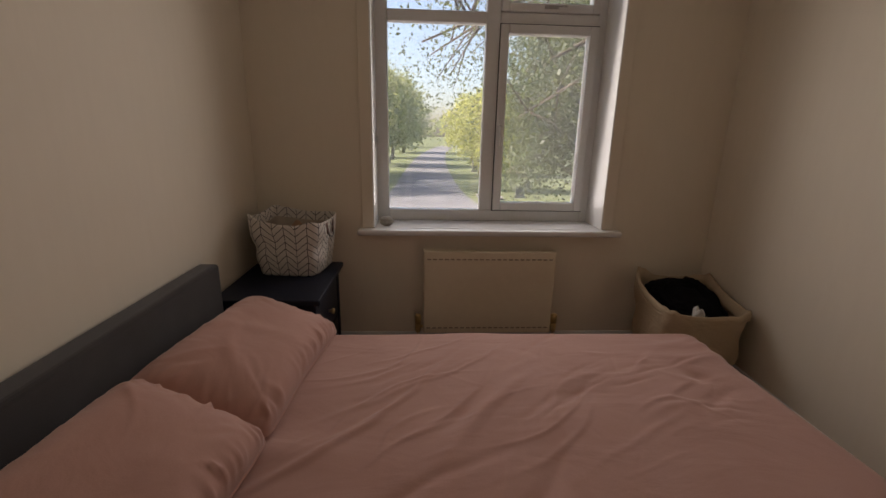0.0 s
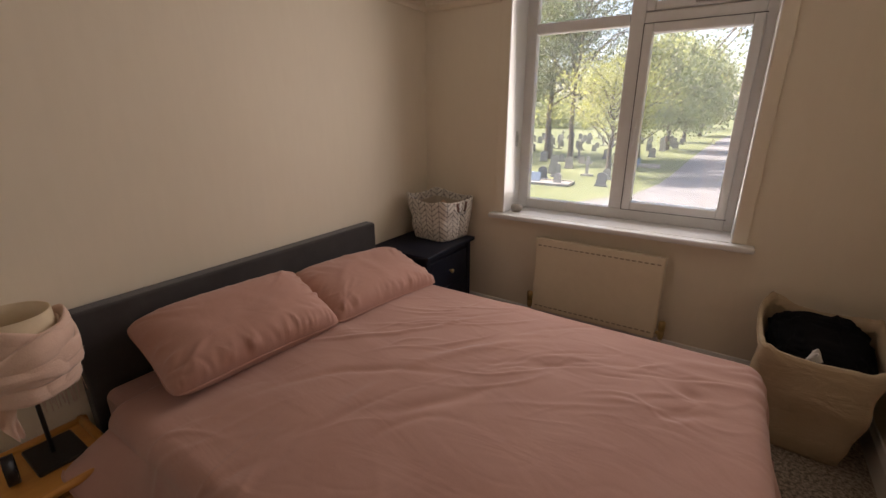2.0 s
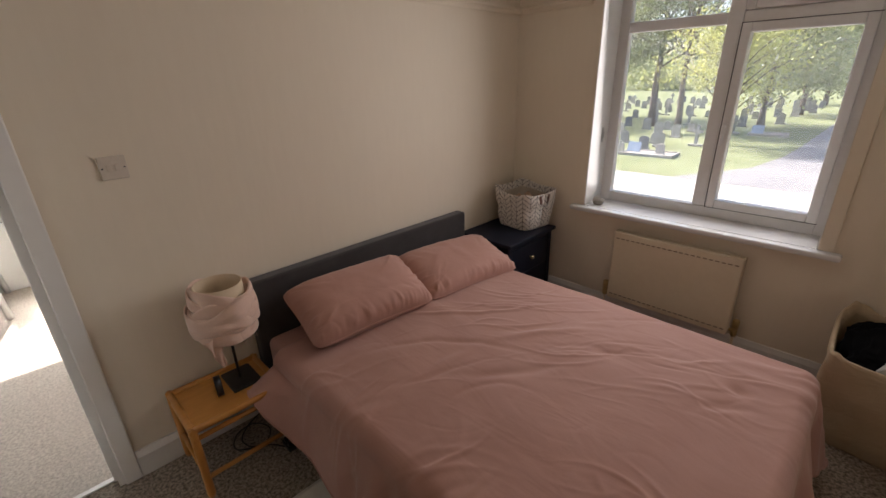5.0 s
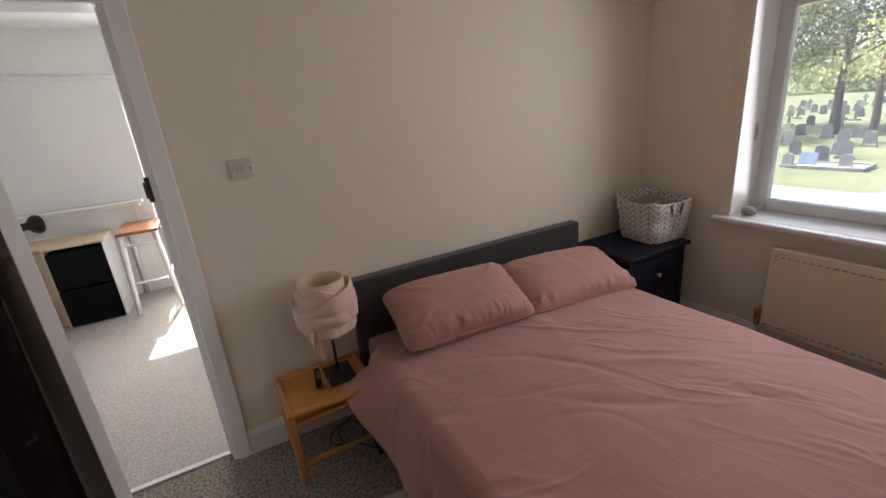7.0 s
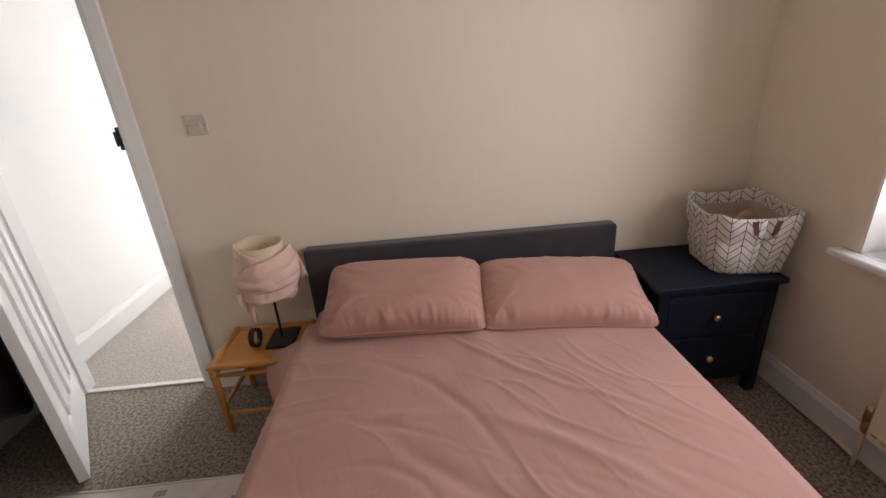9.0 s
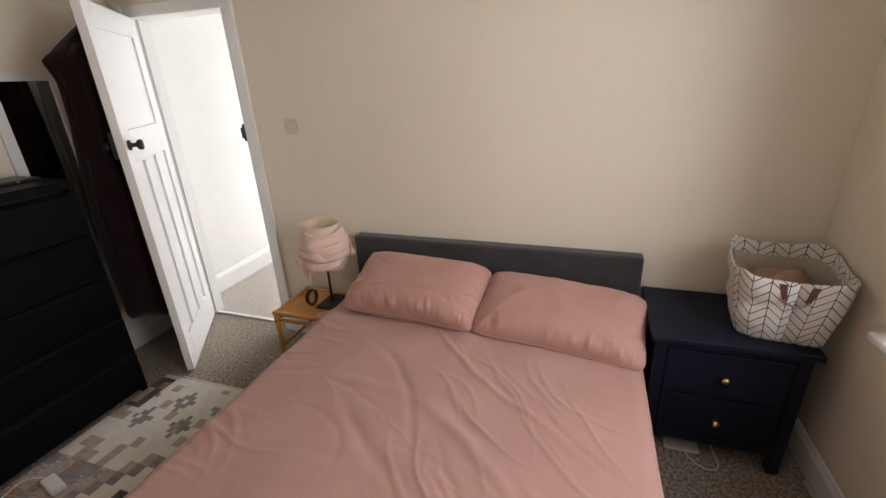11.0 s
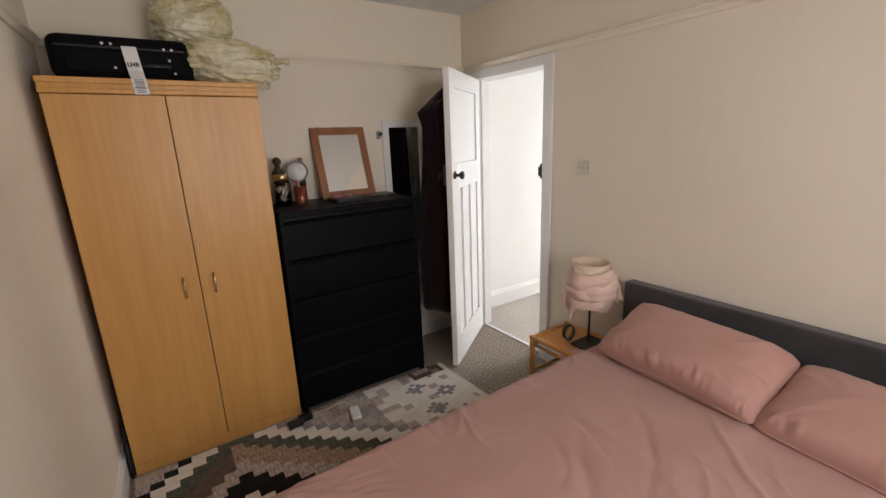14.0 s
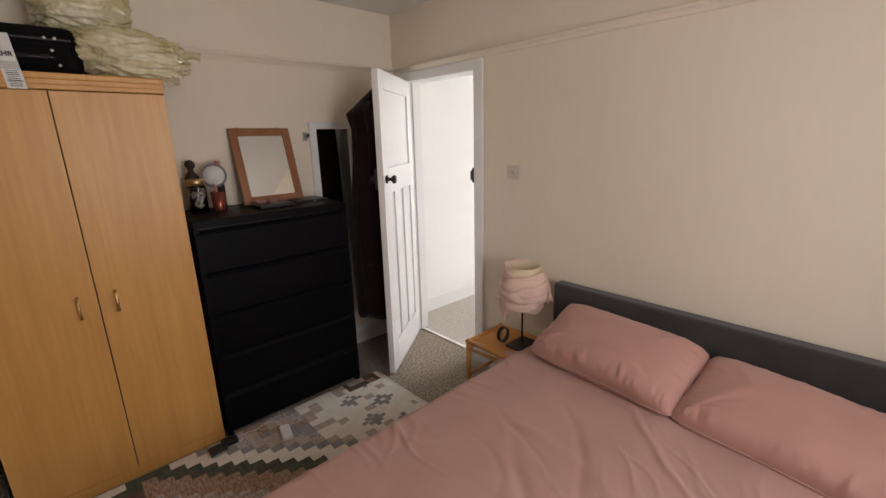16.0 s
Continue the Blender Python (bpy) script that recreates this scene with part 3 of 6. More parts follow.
def turned(axis_pts, prof, seg=18):
    """A turned body along y from (radius, y) pairs at local x, z."""
    x, z = axis_pts
    bm = lathe(0, 0, [(r, y) for r, y in prof], seg)
    bmesh.ops.rotate(bm, verts=bm.verts, cent=(0, 0, 0), matrix=Matrix.Rotation(radians(-90), 3, "X"))
    bmesh.ops.translate(bm, verts=bm.verts, vec=(x, 0, z))
    return bm


KNOB = [(0.0, 0.0), (0.026, 0.0), (0.026, 0.006), (0.011, 0.010), (0.010, 0.030), (0.022, 0.040), (0.027, 0.050), (0.024, 0.060), (0.0, 0.064)]
part("door_handle", turned((DW - 0.055, 1.33), [(r, DT + y) for r, y in KNOB]), M_BLACKMETAL, door, "black round door knob", smooth=True, local=True)
part("door_handle", turned((DW - 0.055, 1.33), [(r, -y) for r, y in KNOB]), M_BLACKMETAL, door, "black round door knob", smooth=True, local=True)
part("lock_case", box((DW - 0.13, -0.022, 1.27), (DW - 0.002, 0, 1.40), 0.004), M_BLACKMETAL, door, "black iron rim lock", local=True)
for z in (0.2, 1.72):
    part("hinge", box((-0.010, -0.006, z), (0.004, 0.004, z + 0.09), 0.002), M_STEEL, door, local=True)

sw = thing("light_switch", (XW, -0.085, 1.325), "white plastic double light switch on the cream wall", "light switch")
part("plate", box((XW, -0.136, 1.327), (XW + 0.009, -0.048, 1.413), 0.003), M_SWITCH, sw)
for y in (-0.105, -0.079):
    part("rocker", box((XW + 0.008, y - 0.008, 1.357), (XW + 0.013, y + 0.008, 1.383), 0.002), M_SWITCH, sw)
for y in (-0.127, -0.057):
    part("screw", box((XW + 0.009, y - 0.003, 1.367), (XW + 0.0102, y + 0.003, 1.373), 0.0005), M_GREY, sw)

# ---- landing and the far room ----
HYS = -1.345       # landing's south wall
solid("floor_landing", box((-4.3, -3.0, -0.12), (-1.03, 0.6, -0.002)), M_HALLCARPET, "pale grey-beige landing carpet, its paleness standing for the stronger light there", "floor", "structure")
solid("ceiling_landing", box((-4.3, -3.0, CEIL), (-1.1, 0.6, CEIL + 0.12)), M_CEIL, "white ceiling of the landing", "ceiling", "structure")
solid("wall_landing_south", box((-2.45, HYS - 0.12, 0), (-1.09, HYS, CEIL)), M_HALLWALL, "bright white landing wall", "wall", "structure")
solid("wall_landing_north", box((-4.3, 0.5, 0), (-1.09, 0.62, CEIL)), M_HALLWALL, "white landing wall", "wall", "structure")
solid("wall_far_south", box((-4.3, -3.12, 0), (-2.33, -3.0, CEIL)), M_HALLWALL, "white wall of the far room", "wall", "structure")
solid("wall_far_east", box((-2.45, -3.0, 0), (-2.33, HYS - 0.12, CEIL)), M_HALLWALL, "white wall of the far room", "wall", "structure")
FWY0, FWY1, FWZ0, FWZ1 = -0.78, 0.36, 0.62, 1.99
bm = boxes([((-4.3, -3.0, 0), (-4.05, FWY0, CEIL)), ((-4.3, FWY1, 0), (-4.05, 0.5, CEIL)), ((-4.3, FWY0, 0), (-4.05, FWY1, FWZ0)), ((-4.3, FWY0, FWZ1), (-4.05, FWY1, CEIL))])
solid("wall_far_west", bm, M_HALLWALL, "white wall of the far room with a window", "wall", "structure")
solid("baseboard", profile_run((-2.45, HYS), (-1.108, HYS), (0, 1), [(o, z * 1.15) for o, z in SKIRT]), M_GLOSS, "white gloss painted skirting board", "baseboard", "structure")
solid("baseboard", profile_run((-2.45, HYS - 0.12), (-2.45, HYS + 0.016), (-1, 0), [(o, z * 1.15) for o, z in SKIRT]), M_GLOSS, "white gloss painted skirting board", "baseboard", "structure")
solid("baseboard", profile_run((-1.09, -0.335), (-1.09, 0.5), (-1, 0), SKIRT), M_GLOSS, "white gloss painted skirting board", "baseboard", "structure")
solid("picture_rail", profile_run((-4.05, -3.0), (-4.05, 0.5), (1, 0), RAIL), M_HALLWALL, "painted moulded picture rail", "picture rail", "structure")
win2 = thing("window_2", (-4.2, -0.325, FWZ0), "white framed window of the sunny far room", "window", kind="structure")
bm = boxes([((-4.2, FWY0, FWZ0), (-4.14, FWY0 + 0.06, FWZ1)), ((-4.2, FWY1 - 0.06, FWZ0), (-4.14, FWY1, FWZ1)), ((-4.2, FWY0 + 0.06, FWZ0), (-4.14, FWY1 - 0.06, FWZ0 + 0.06)),
            ((-4.2, FWY0 + 0.06, FWZ1 - 0.06), (-4.14, FWY1 - 0.06, FWZ1)), ((-4.2, -0.24, FWZ0 + 0.06), (-4.14, -0.18, FWZ1 - 0.06))], 0.005)
part("window_frame", bm, M_UPVC, win2)
pn = part("pane", box((-4.172, FWY0 + 0.05, FWZ0 + 0.05), (-4.168, FWY1 - 0.05, FWZ1 - 0.05)), M_GLASS, win2)
pn.visible_shadow = False
part("window_sill", box((-4.14, FWY0 - 0.04, FWZ0 - 0.03), (-3.98, FWY1 + 0.04, FWZ0), 0.006), M_GLOSS, win2)

# ---- bed ----
BX0, BX1, BY0, BY1, BTOP = -0.88, 1.05, 0.29, 1.765, 0.475
bed = thing("bed", (0.09, 1.03, 0), "double bed with charcoal upholstered headboard, against the cream wall", "bed")
bm = box((XW + 0.004, 0.265, 0.05), (-0.882, 1.787, 0.772), 0.014, 3)
part("headboard", bm, M_FELT, bed, "low charcoal fabric headboard")
part("base", box((-0.88, 0.30, 0.05), (1.04, 1.755, 0.27), 0.015), M_FELT, bed, "charcoal fabric bed base")
part("mattress", box((-0.875, 0.295, 0.27), (1.045, 1.76, 0.462), 0.04, 4), M_WHITECLOTH, bed, "white mattress")
for x in (-0.85, 1.0):
    for y in (0.36, 1.70):
        part("foot", lathe(x, y, [(0, 0.0), (0.022, 0.0), (0.026, 0.05), (0, 0.051)], 12), M_BLACKPLASTIC, bed)

# fitted sheet at the head, under the pillows
part("sheet", box((-0.876, 0.292, 0.3), (-0.4, 1.763, 0.470), 0.035, 4), M_LINEN, bed, "pink cotton sheet")

# duvet cover draped over the bed
NA, NB = 400, 360
RAD = 0.07
a0, a1 = -0.72, BX1 + 0.50
A = np.linspace(a0, a1, NA)[:, None]
T = np.linspace(0, 1, NB)[None, :]
# hem of the south side falls lower away from the pillows; its head corner stands out over the bedside table
south = 0.26 + 0.15 * np.clip((A + 0.62) / 0.45, 0, 1) ** 0.8 + 0.012 * np.sin(A * 9)
north = 0.20 + 0.06 * np.clip((A + 0.6) / 0.6, 0, 1) + 0.012 * np.sin(A * 7 + 1)
B = (BY0 - south) + T * (BY1 + north - BY0 + south)
A2 = A + 0 * B
X0, X1, Y0, Y1 = BX0, BX1 + 0.085 - RAD, BY0 + RAD - 0.045, BY1 - RAD + 0.025
PA, PB = np.clip(A2, X0, X1), np.clip(B, Y0, Y1)
EX, EY = A2 - PA, B - PB
D = np.hypot(EX, EY)
NX, NY = EX / np.maximum(D, 1e-9), EY / np.maximum(D, 1e-9)
ang = np.clip(D / RAD, 0, math.pi / 2)
rest = np.maximum(D - RAD * math.pi / 2, 0)
along = np.where(np.abs(EX) > np.abs(EY), PB + B * 0.3, PA + A2 * 0.3)
calm = np.where(np.abs(EX) > np.abs(EY), 1.0, np.clip((A2 + 0.35) / 0.6, 0.12, 1))
fold = calm * (0.034 * np.sin(along * 15 + 1.4 * np.sin(along * 5)) + 0.012 * np.sin(along * 37 + 2 + 1.5 * np.sin(along * 9)))
out = RAD * np.sin(ang) + rest * 0.20 + fold * np.clip(rest / 0.22, 0, 1)
drop = RAD * (1 - np.cos(ang)) + rest * 0.97
# the head corner of the hem stands out over the table
lift = np.exp(-((A2 + 0.66) / 0.17) ** 2) * (NY < 0)
out = out + rest * 0.62 * lift
drop = drop - rest * 0.72 * lift
PX, PY = PA + NX * out, PB + NY * out
crown = 0.030 * np.clip(1 - ((PA - 0.1) / 1.2) ** 2, 0, 1) * np.clip(1 - ((PB - 1.03) / 0.75) ** 2, 0, 1)
PZ = BTOP + crown - drop
topw = np.clip(1 - D / 0.16, 0, 1)
wr = bumps(A2, B, 3, 30, 0.0050, 0.24, 0.011, 38, 8, (-0.30, 0.60, 1.0, 1.65))
wr += bumps(A2, B, 5, 60, 0.0018, 0.12, 0.0065, 38, 24, (-0.5, 1.0, 0.3, 1.75))
wr += bumps(A2, B, 8, 44, 0.0042, 0.16, 0.0085, -14, 10, (0.74, 1.14, 0.18, 0.72))
wr += bumps(A2, B, 12, 7, 0.0120, 0.30, 0.019, 46, 10, (-0.30, 0.25, 0.75, 1.25))
wr += bumps(A2, B, 15, 5, 0.011, 0.18, 0.017, 66, 12, (-0.15, 0.3, 0.55, 0.9))
wr += bumps(A2, B, 21, 4, -0.009, 0.09, 0.03, 25, 20, (0.75, 0.95, 1.2, 1.5))
wr += bumps(A2, B, 27, 22, 0.005, 0.12, 0.010, 22, 14, (0.55, 0.95, 1.2, 1.6))
wr += bumps(A2, B, 33, 14, 0.009, 0.34, 0.085, 35, 40, (-0.5, 1.0, 0.3, 1.7))
wr += bumps(A2, B, 40, 26, 0.006, 0.20, 0.013, 78, 12, (-0.5, 0.7, 0.05, 0.42))
wr += bumps(A2, B, 47, 9, 0.010, 0.22, 0.022, 12, 14, (0.95, 1.25, 1.35, 1.75))
PZ = PZ + wr * (0.25 + 0.75 * topw)
PX, PY = PX + NX * wr * 0.9 * (1 - topw), PY + NY * wr * 0.9 * (1 - topw)
PZ = np.maximum(PZ, 0.035)
duvet = new("duvet", grid_mesh("duvet", np.stack([PX - 0.2, PY - 1.03, PZ - BTOP], -1), M_LINEN))
duvet.location = (0.2, 1.03, BTOP)
tagged(duvet, "creased dusty-pink cotton duvet cover spread over the bed", "duvet")
thicken(duvet, 0.007, -1)


rim = [(PX[i, 0], PY[i, 0], PZ[i, 0]) for i in range(0, NA, 4)] + [(PX[-1, j], PY[-1, j], PZ[-1, j]) for j in range(0, NB, 4)] + [(PX[i, -1], PY[i, -1], PZ[i, -1]) for i in range(NA - 1, 0, -4)]
part("hem", tube([(x, y, max(z, 0.03)) for x, y, z in rim], 0.0045, 6), M_LINEN, duvet, "stitched hem")


def pillow(at, size, turn, seed, label):
    n = 120
    e = np.sin(np.linspace(-math.pi / 2, math.pi / 2, n))
    U, V = np.meshgrid(e, e, indexing="ij")
    L, W, H = size
    aU, aV = np.abs(U), np.abs(V)
    X = U * L / 2 * (1 - 0.050 * aU ** 3 * (1 - V ** 2))
    Y = V * W / 2 * (1 - 0.095 * aV ** 3 * (1 - U ** 2))
    corner = (aU * aV) ** 6
    X, Y = X * (1 - 0.080 * corner), Y * (1 - 0.080 * corner)
    body = (np.clip(1 - aU ** 4.4, 0, 1) ** 0.58) * (np.clip(1 - aV ** 4.2, 0, 1) ** 0.54) * (1 - 0.12 * U ** 2 + 0.06 * V)
    w = bumps(X, Y, seed, 14, 0.004, 0.16, 0.026, 15, 60, (-L / 2, L / 2, -W / 2, W / 2))
    # gathers where the filling meets the seams
    for k, side in enumerate((-1, 1)):
        w += bumps(X, Y, seed + 1 + k, 46, 0.0085 if side < 0 else 0.003, 0.055, 0.0075, 90, 16, (-L / 2, L / 2, side * W * 0.46 - 0.02, side * W * 0.46 + 0.02))
        w += bumps(X, Y, seed + 5 + k, 26, 0.0065, 0.06, 0.0085, 0, 18, (side * L * 0.46 - 0.02, side * L * 0.46 + 0.02, -W / 2, W / 2))
        # pulls running in from the corners
        for m, sv in enumerate((-1, 1)):
            w += bumps(X, Y, seed + 11 + 2 * k + m, 6, 0.004, 0.10, 0.012, 38 * side * sv, 14, (side * L * 0.36 - 0.05, side * L * 0.36 + 0.05, sv * W * 0.32 - 0.04, sv * W * 0.32 + 0.04))
    Zt = H * 0.55 * body + w * np.clip(body * 2.0, 0.12, 1)
    Zb = -H * 0.48 * body
    P = np.concatenate([np.stack([X, Y, Zt], -1), np.stack([X, Y, Zb], -1)[:, ::-1]], 1)
    ob = new("pillow", grid_mesh("pillow", P, M_PILLOW))
    ob.matrix_world = pose(*at, *turn)
    tagged(ob, label, "pillow", "pillows on the bed")
    rim_line = [P[i, 0] for i in range(n)] + [P[-1, j] for j in range(n)] + [P[i, n - 1] for i in range(n - 1, -1, -1)] + [P[0, j] for j in range(n - 1, 0, -1)]
    bm = tube([tuple(q) for q in rim_line[::2]], 0.0035, 6)
    part("seam", bm, M_PILLOW, ob, "stitched seam", local=True)
    return ob


# local x across the bed, local y up the slope to the headboard
pillow((-0.658, 0.732, 0.600), (0.72, 0.395, 0.200), (23, 1, 86.5), 30, "plump dusty-pink pillow leaning on the charcoal headboard")
pillow((-0.632, 1.432, 0.560), (0.755, 0.415, 0.180), (18, 3, 86), 61, "plump dusty-pink pillow leaning on the headboard by the nightstand")

# ---- nightstand ----
ns = thing("nightstand", (-0.73, 2.085, 0), "navy-black painted two-drawer nightstand with small brass knobs", "nightstand")
NX0, NX1, NY0, NY1 = -0.935, -0.520, 1.825, 2.345
part("top", box((-0.945, 1.800, 0.578), (-0.497, 2.369, 0.604), 0.005), M_NAVY, ns)
part("side_panel", box((NX0, NY0, 0.12), (NX1 - 0.03, NY0 + 0.018, 0.578), 0.002), M_NAVY, ns)
part("side_panel", box((NX0, NY1 - 0.018, 0.12), (NX1 - 0.03, NY1, 0.578), 0.002), M_NAVY, ns)
part("back_panel", box((NX0, NY0 + 0.018, 0.12), (NX0 + 0.01, NY1 - 0.018, 0.578)), M_NAVY, ns)
part("bottom", box((NX0 + 0.01, NY0 + 0.018, 0.12), (NX1 - 0.01, NY1 - 0.018, 0.135)), M_NAVY, ns)
for x in (NX0, NX1 - 0.045):
    for y in (NY0 - 0.004, NY1 - 0.041):
        bm = box((x, y, 0.0), (x + 0.045, y + 0.045, 0.578), 0.004)
        part("leg", bm, M_NAVY, ns)
part("rail", box((NX1 - 0.035, NY0 + 0.041, 0.545), (NX1 - 0.006, NY1 - 0.041, 0.578), 0.002), M_NAVY, ns)
part("rail", box((NX1 - 0.035, NY0 + 0.041, 0.085), (NX1 - 0.008, NY1 - 0.041, 0.122), 0.002), M_NAVY, ns)
for z0, z1 in ((0.128, 0.328), (0.334, 0.540)):
    dr = part("drawer", box((NX1 - 0.05, NY0 + 0.045, z0), (NX1 - 0.003, NY1 - 0.045, z1), 0.004), M_NAVY, ns)
    k = lathe(0, 0, [(0, 0), (0.007, 0), (0.006, 0.010), (0.013, 0.016), (0.015, 0.022), (0.012, 0.028), (0, 0.030)], 14)
    bmesh.ops.rotate(k, verts=k.verts, cent=(0, 0, 0), matrix=Matrix.Rotation(radians(90), 3, "Y"))
    bmesh.ops.translate(k, verts=k.verts, vec=(NX1 - 0.003, 2.082, 0.436 if z0 > 0.2 else 0.222))
    part("knob", k, M_BRASS, dr, "small pale brass knob", smooth=True)


# fabric bin with printed chevrons
def chevron_mat():
    m = bpy.data.materials.new("white_canvas_with_black_chevrons")
    m.use_nodes = True
    n, l = m.node_tree.nodes, m.node_tree.links
    p = n["Principled BSDF"]
    p.inputs["Roughness"].default_value = 0.9
    uv, sep = n.new("ShaderNodeUVMap"), n.new("ShaderNodeSeparateXYZ")
    wob = n.new("ShaderNodeTexNoise")
    wob.inputs["Scale"].default_value = 9
    l.new(uv.outputs[0], wob.inputs["Vector"])
    l.new(uv.outputs[0], sep.inputs[0])

    def op(kind, a, b=None):
        q = n.new("ShaderNodeMath")
        q.operation = kind
        for i, s in enumerate((a, b)):
            if s is None:
                continue
            if isinstance(s, (int, float)):
                q.inputs[i].default_value = s
            else:
                l.new(s, q.inputs[i])
        return q.outputs[0]

    u, v = sep.outputs[0], op("ADD", sep.outputs[1], op("MULTIPLY", wob.outputs["Fac"], 0.012))
    cell = op("FRACT", op("DIVIDE", u, 0.108))
    tri = op("ABSOLUTE", op("SUBTRACT", cell, 0.5))
    band = op("FRACT", op("DIVIDE", op("SUBTRACT", v, op("MULTIPLY", tri, 0.088)), 0.035))
    line = op("LESS_THAN", band, 0.115)
    seam = op("LESS_THAN", tri, 0.012)
    seam2 = op("GREATER_THAN", tri, 0.486)
    mask = op("MAXIMUM", line, op("MAXIMUM", seam, seam2))
    mix = n.new("ShaderNodeMix")
    mix.data_type = "RGBA"
    mix.inputs["A"].default_value, mix.inputs["B"].default_value = (0.74, 0.70, 0.64, 1), (0.022, 0.018, 0.018, 1)
    l.new(mask, mix.inputs["Factor"])
    l.new(mix.outputs["Result"], p.inputs["Base Color"])
    tex, b = n.new("ShaderNodeTexNoise"), n.new("ShaderNodeBump")
    tex.inputs["Scale"].default_value = 160
    b.inputs["Strength"].default_value, b.inputs["Distance"].default_value = 0.3, 0.001
    l.new(uv.outputs[0], tex.inputs["Vector"])
    l.new(tex.outputs["Fac"], b.inputs["Height"])
    l.new(b.outputs[0], p.inputs["Normal"])
    return m


def soft_bin(centre, base, top, h, turn, corner, sag, seed, n=96, rows=22):
    """Points of a soft open bag: rows from the foot to the rim, rounded rectangle section. Returns points and arc lengths."""
    rng = np.random.default_rng(seed)
    t = np.linspace(0, 2 * math.pi, n + 1)
    ph = rng.uniform(0, 6, 6)
    P = np.zeros((rows, n + 1, 3))
    S = np.zeros((rows, n + 1))
    for i in range(rows):
        k = i / (rows - 1)
        hx, hy = (base[0] + (top[0] - base[0]) * k) / 2, (base[1] + (top[1] - base[1]) * k) / 2
        c, s = np.cos(t), np.sin(t)
        e = corner
        x, y = hx * np.sign(c) * np.abs(c) ** e, hy * np.sign(s) * np.abs(s) ** e
        wob = 0.010 * np.sin(3 * t + ph[0] + 2 * k) + 0.006 * np.sin(7 * t + ph[1] - 3 * k) + 0.004 * np.sin(k * 9 + ph[2] + 2 * t)
        x, y = x * (1 + wob), y * (1 + wob)
        edge = np.maximum(np.abs(x) / hx, np.abs(y) / hy)
        cornerness = np.clip(np.minimum(np.abs(x) / hx, np.abs(y) / hy), 0, 1)
        z = h * k - sag * k ** 3 * (1 - cornerness ** 2) + 0.004 * np.sin(5 * t + ph[3]) * k
        a = radians(turn)
        P[i, :, 0] = centre[0] + x * math.cos(a) - y * math.sin(a)
        P[i, :, 1] = centre[1] + x * math.sin(a) + y * math.cos(a)
        P[i, :, 2] = centre[2] + z
        S[i, 1:] = np.cumsum(np.hypot(np.diff(x), np.diff(y)))
    return P, S


bc = (-0.712, 2.264, 0.606)
P, S = soft_bin((0, 0, 0), (0.285, 0.275), (0.345, 0.352), 0.285, -7, 0.36, 0.022, 4)
P[:, :, 2] += 0.022 * np.clip(-P[:, :, 0] / 0.17, -0.3, 1) * (P[:, :, 2] / 0.285) ** 2
# the unlined cloth sides buckle
kz = np.clip(P[:, :, 2:3] / 0.285, 0, 1)
buckle = 0.016 * np.sin(P[:, :, 2:3] * 34 + P[:, :, 1:2] * 13 + 1.3) * np.sin(kz * math.pi) + 0.010 * np.sin(P[:, :, 2:3] * 55 - P[:, :, 0:1] * 24) * np.sin(kz * math.pi)
P[:, :, :2] *= 1 + 1.6 * buckle * (0.35 + np.clip(-P[:, :, 1:2] / 0.15, 0, 1)) + 0.03 * np.sin(kz * math.pi)
bk = thing("storage_basket", bc, "white fabric storage basket printed with black chevrons, on the nightstand", "basket")
me = grid_mesh("bin_wall", P, chevron_mat())
uvl = me.uv_layers.new(name="UVMap")
nS = S.shape[1]
for poly in me.polygons:
    for li in poly.loop_indices:
        vi = me.loops[li].vertex_index
        uvl.data[li].uv = (S[-1, vi % nS], P[vi // nS, vi % nS, 2])
wall_part = under("bin_wall", me, bk)
thicken(wall_part, 0.006, -1)
bm = bmesh.new()
bm.faces.new([bm.verts.new(Vector(P[0, j]) * 0.995 + Vector((0, 0, 0.004))) for j in range(nS - 1)])
part("bin_base", bm, M_CANVASL, bk, local=True)
Q = P[:18].copy()
Q[:, :, :2] *= 0.945
under("lining", grid_mesh("lining", Q, M_CANVASL), bk, "plain beige lining")
# folded cloth inside
U, V = np.meshgrid(np.linspace(-1, 1, 40), np.linspace(-1, 1, 40), indexing="ij")
Zc = 0.205 + 0.028 * np.cos(U * 4 + V) * np.cos(V * 3) + 0.018 * np.sin(9 * U + 5 * V) - 0.05 * (U ** 4 + V ** 4)
cl = new("folded_cloth", grid_mesh("folded_cloth", np.stack([U * 0.138, V * 0.134, Zc], -1), M_TANCLOTH))
cl.location = bc
thicken(cl, 0.02, -1)
tagged(cl, "tan and brown folded clothes inside the chevron basket", "cloth")
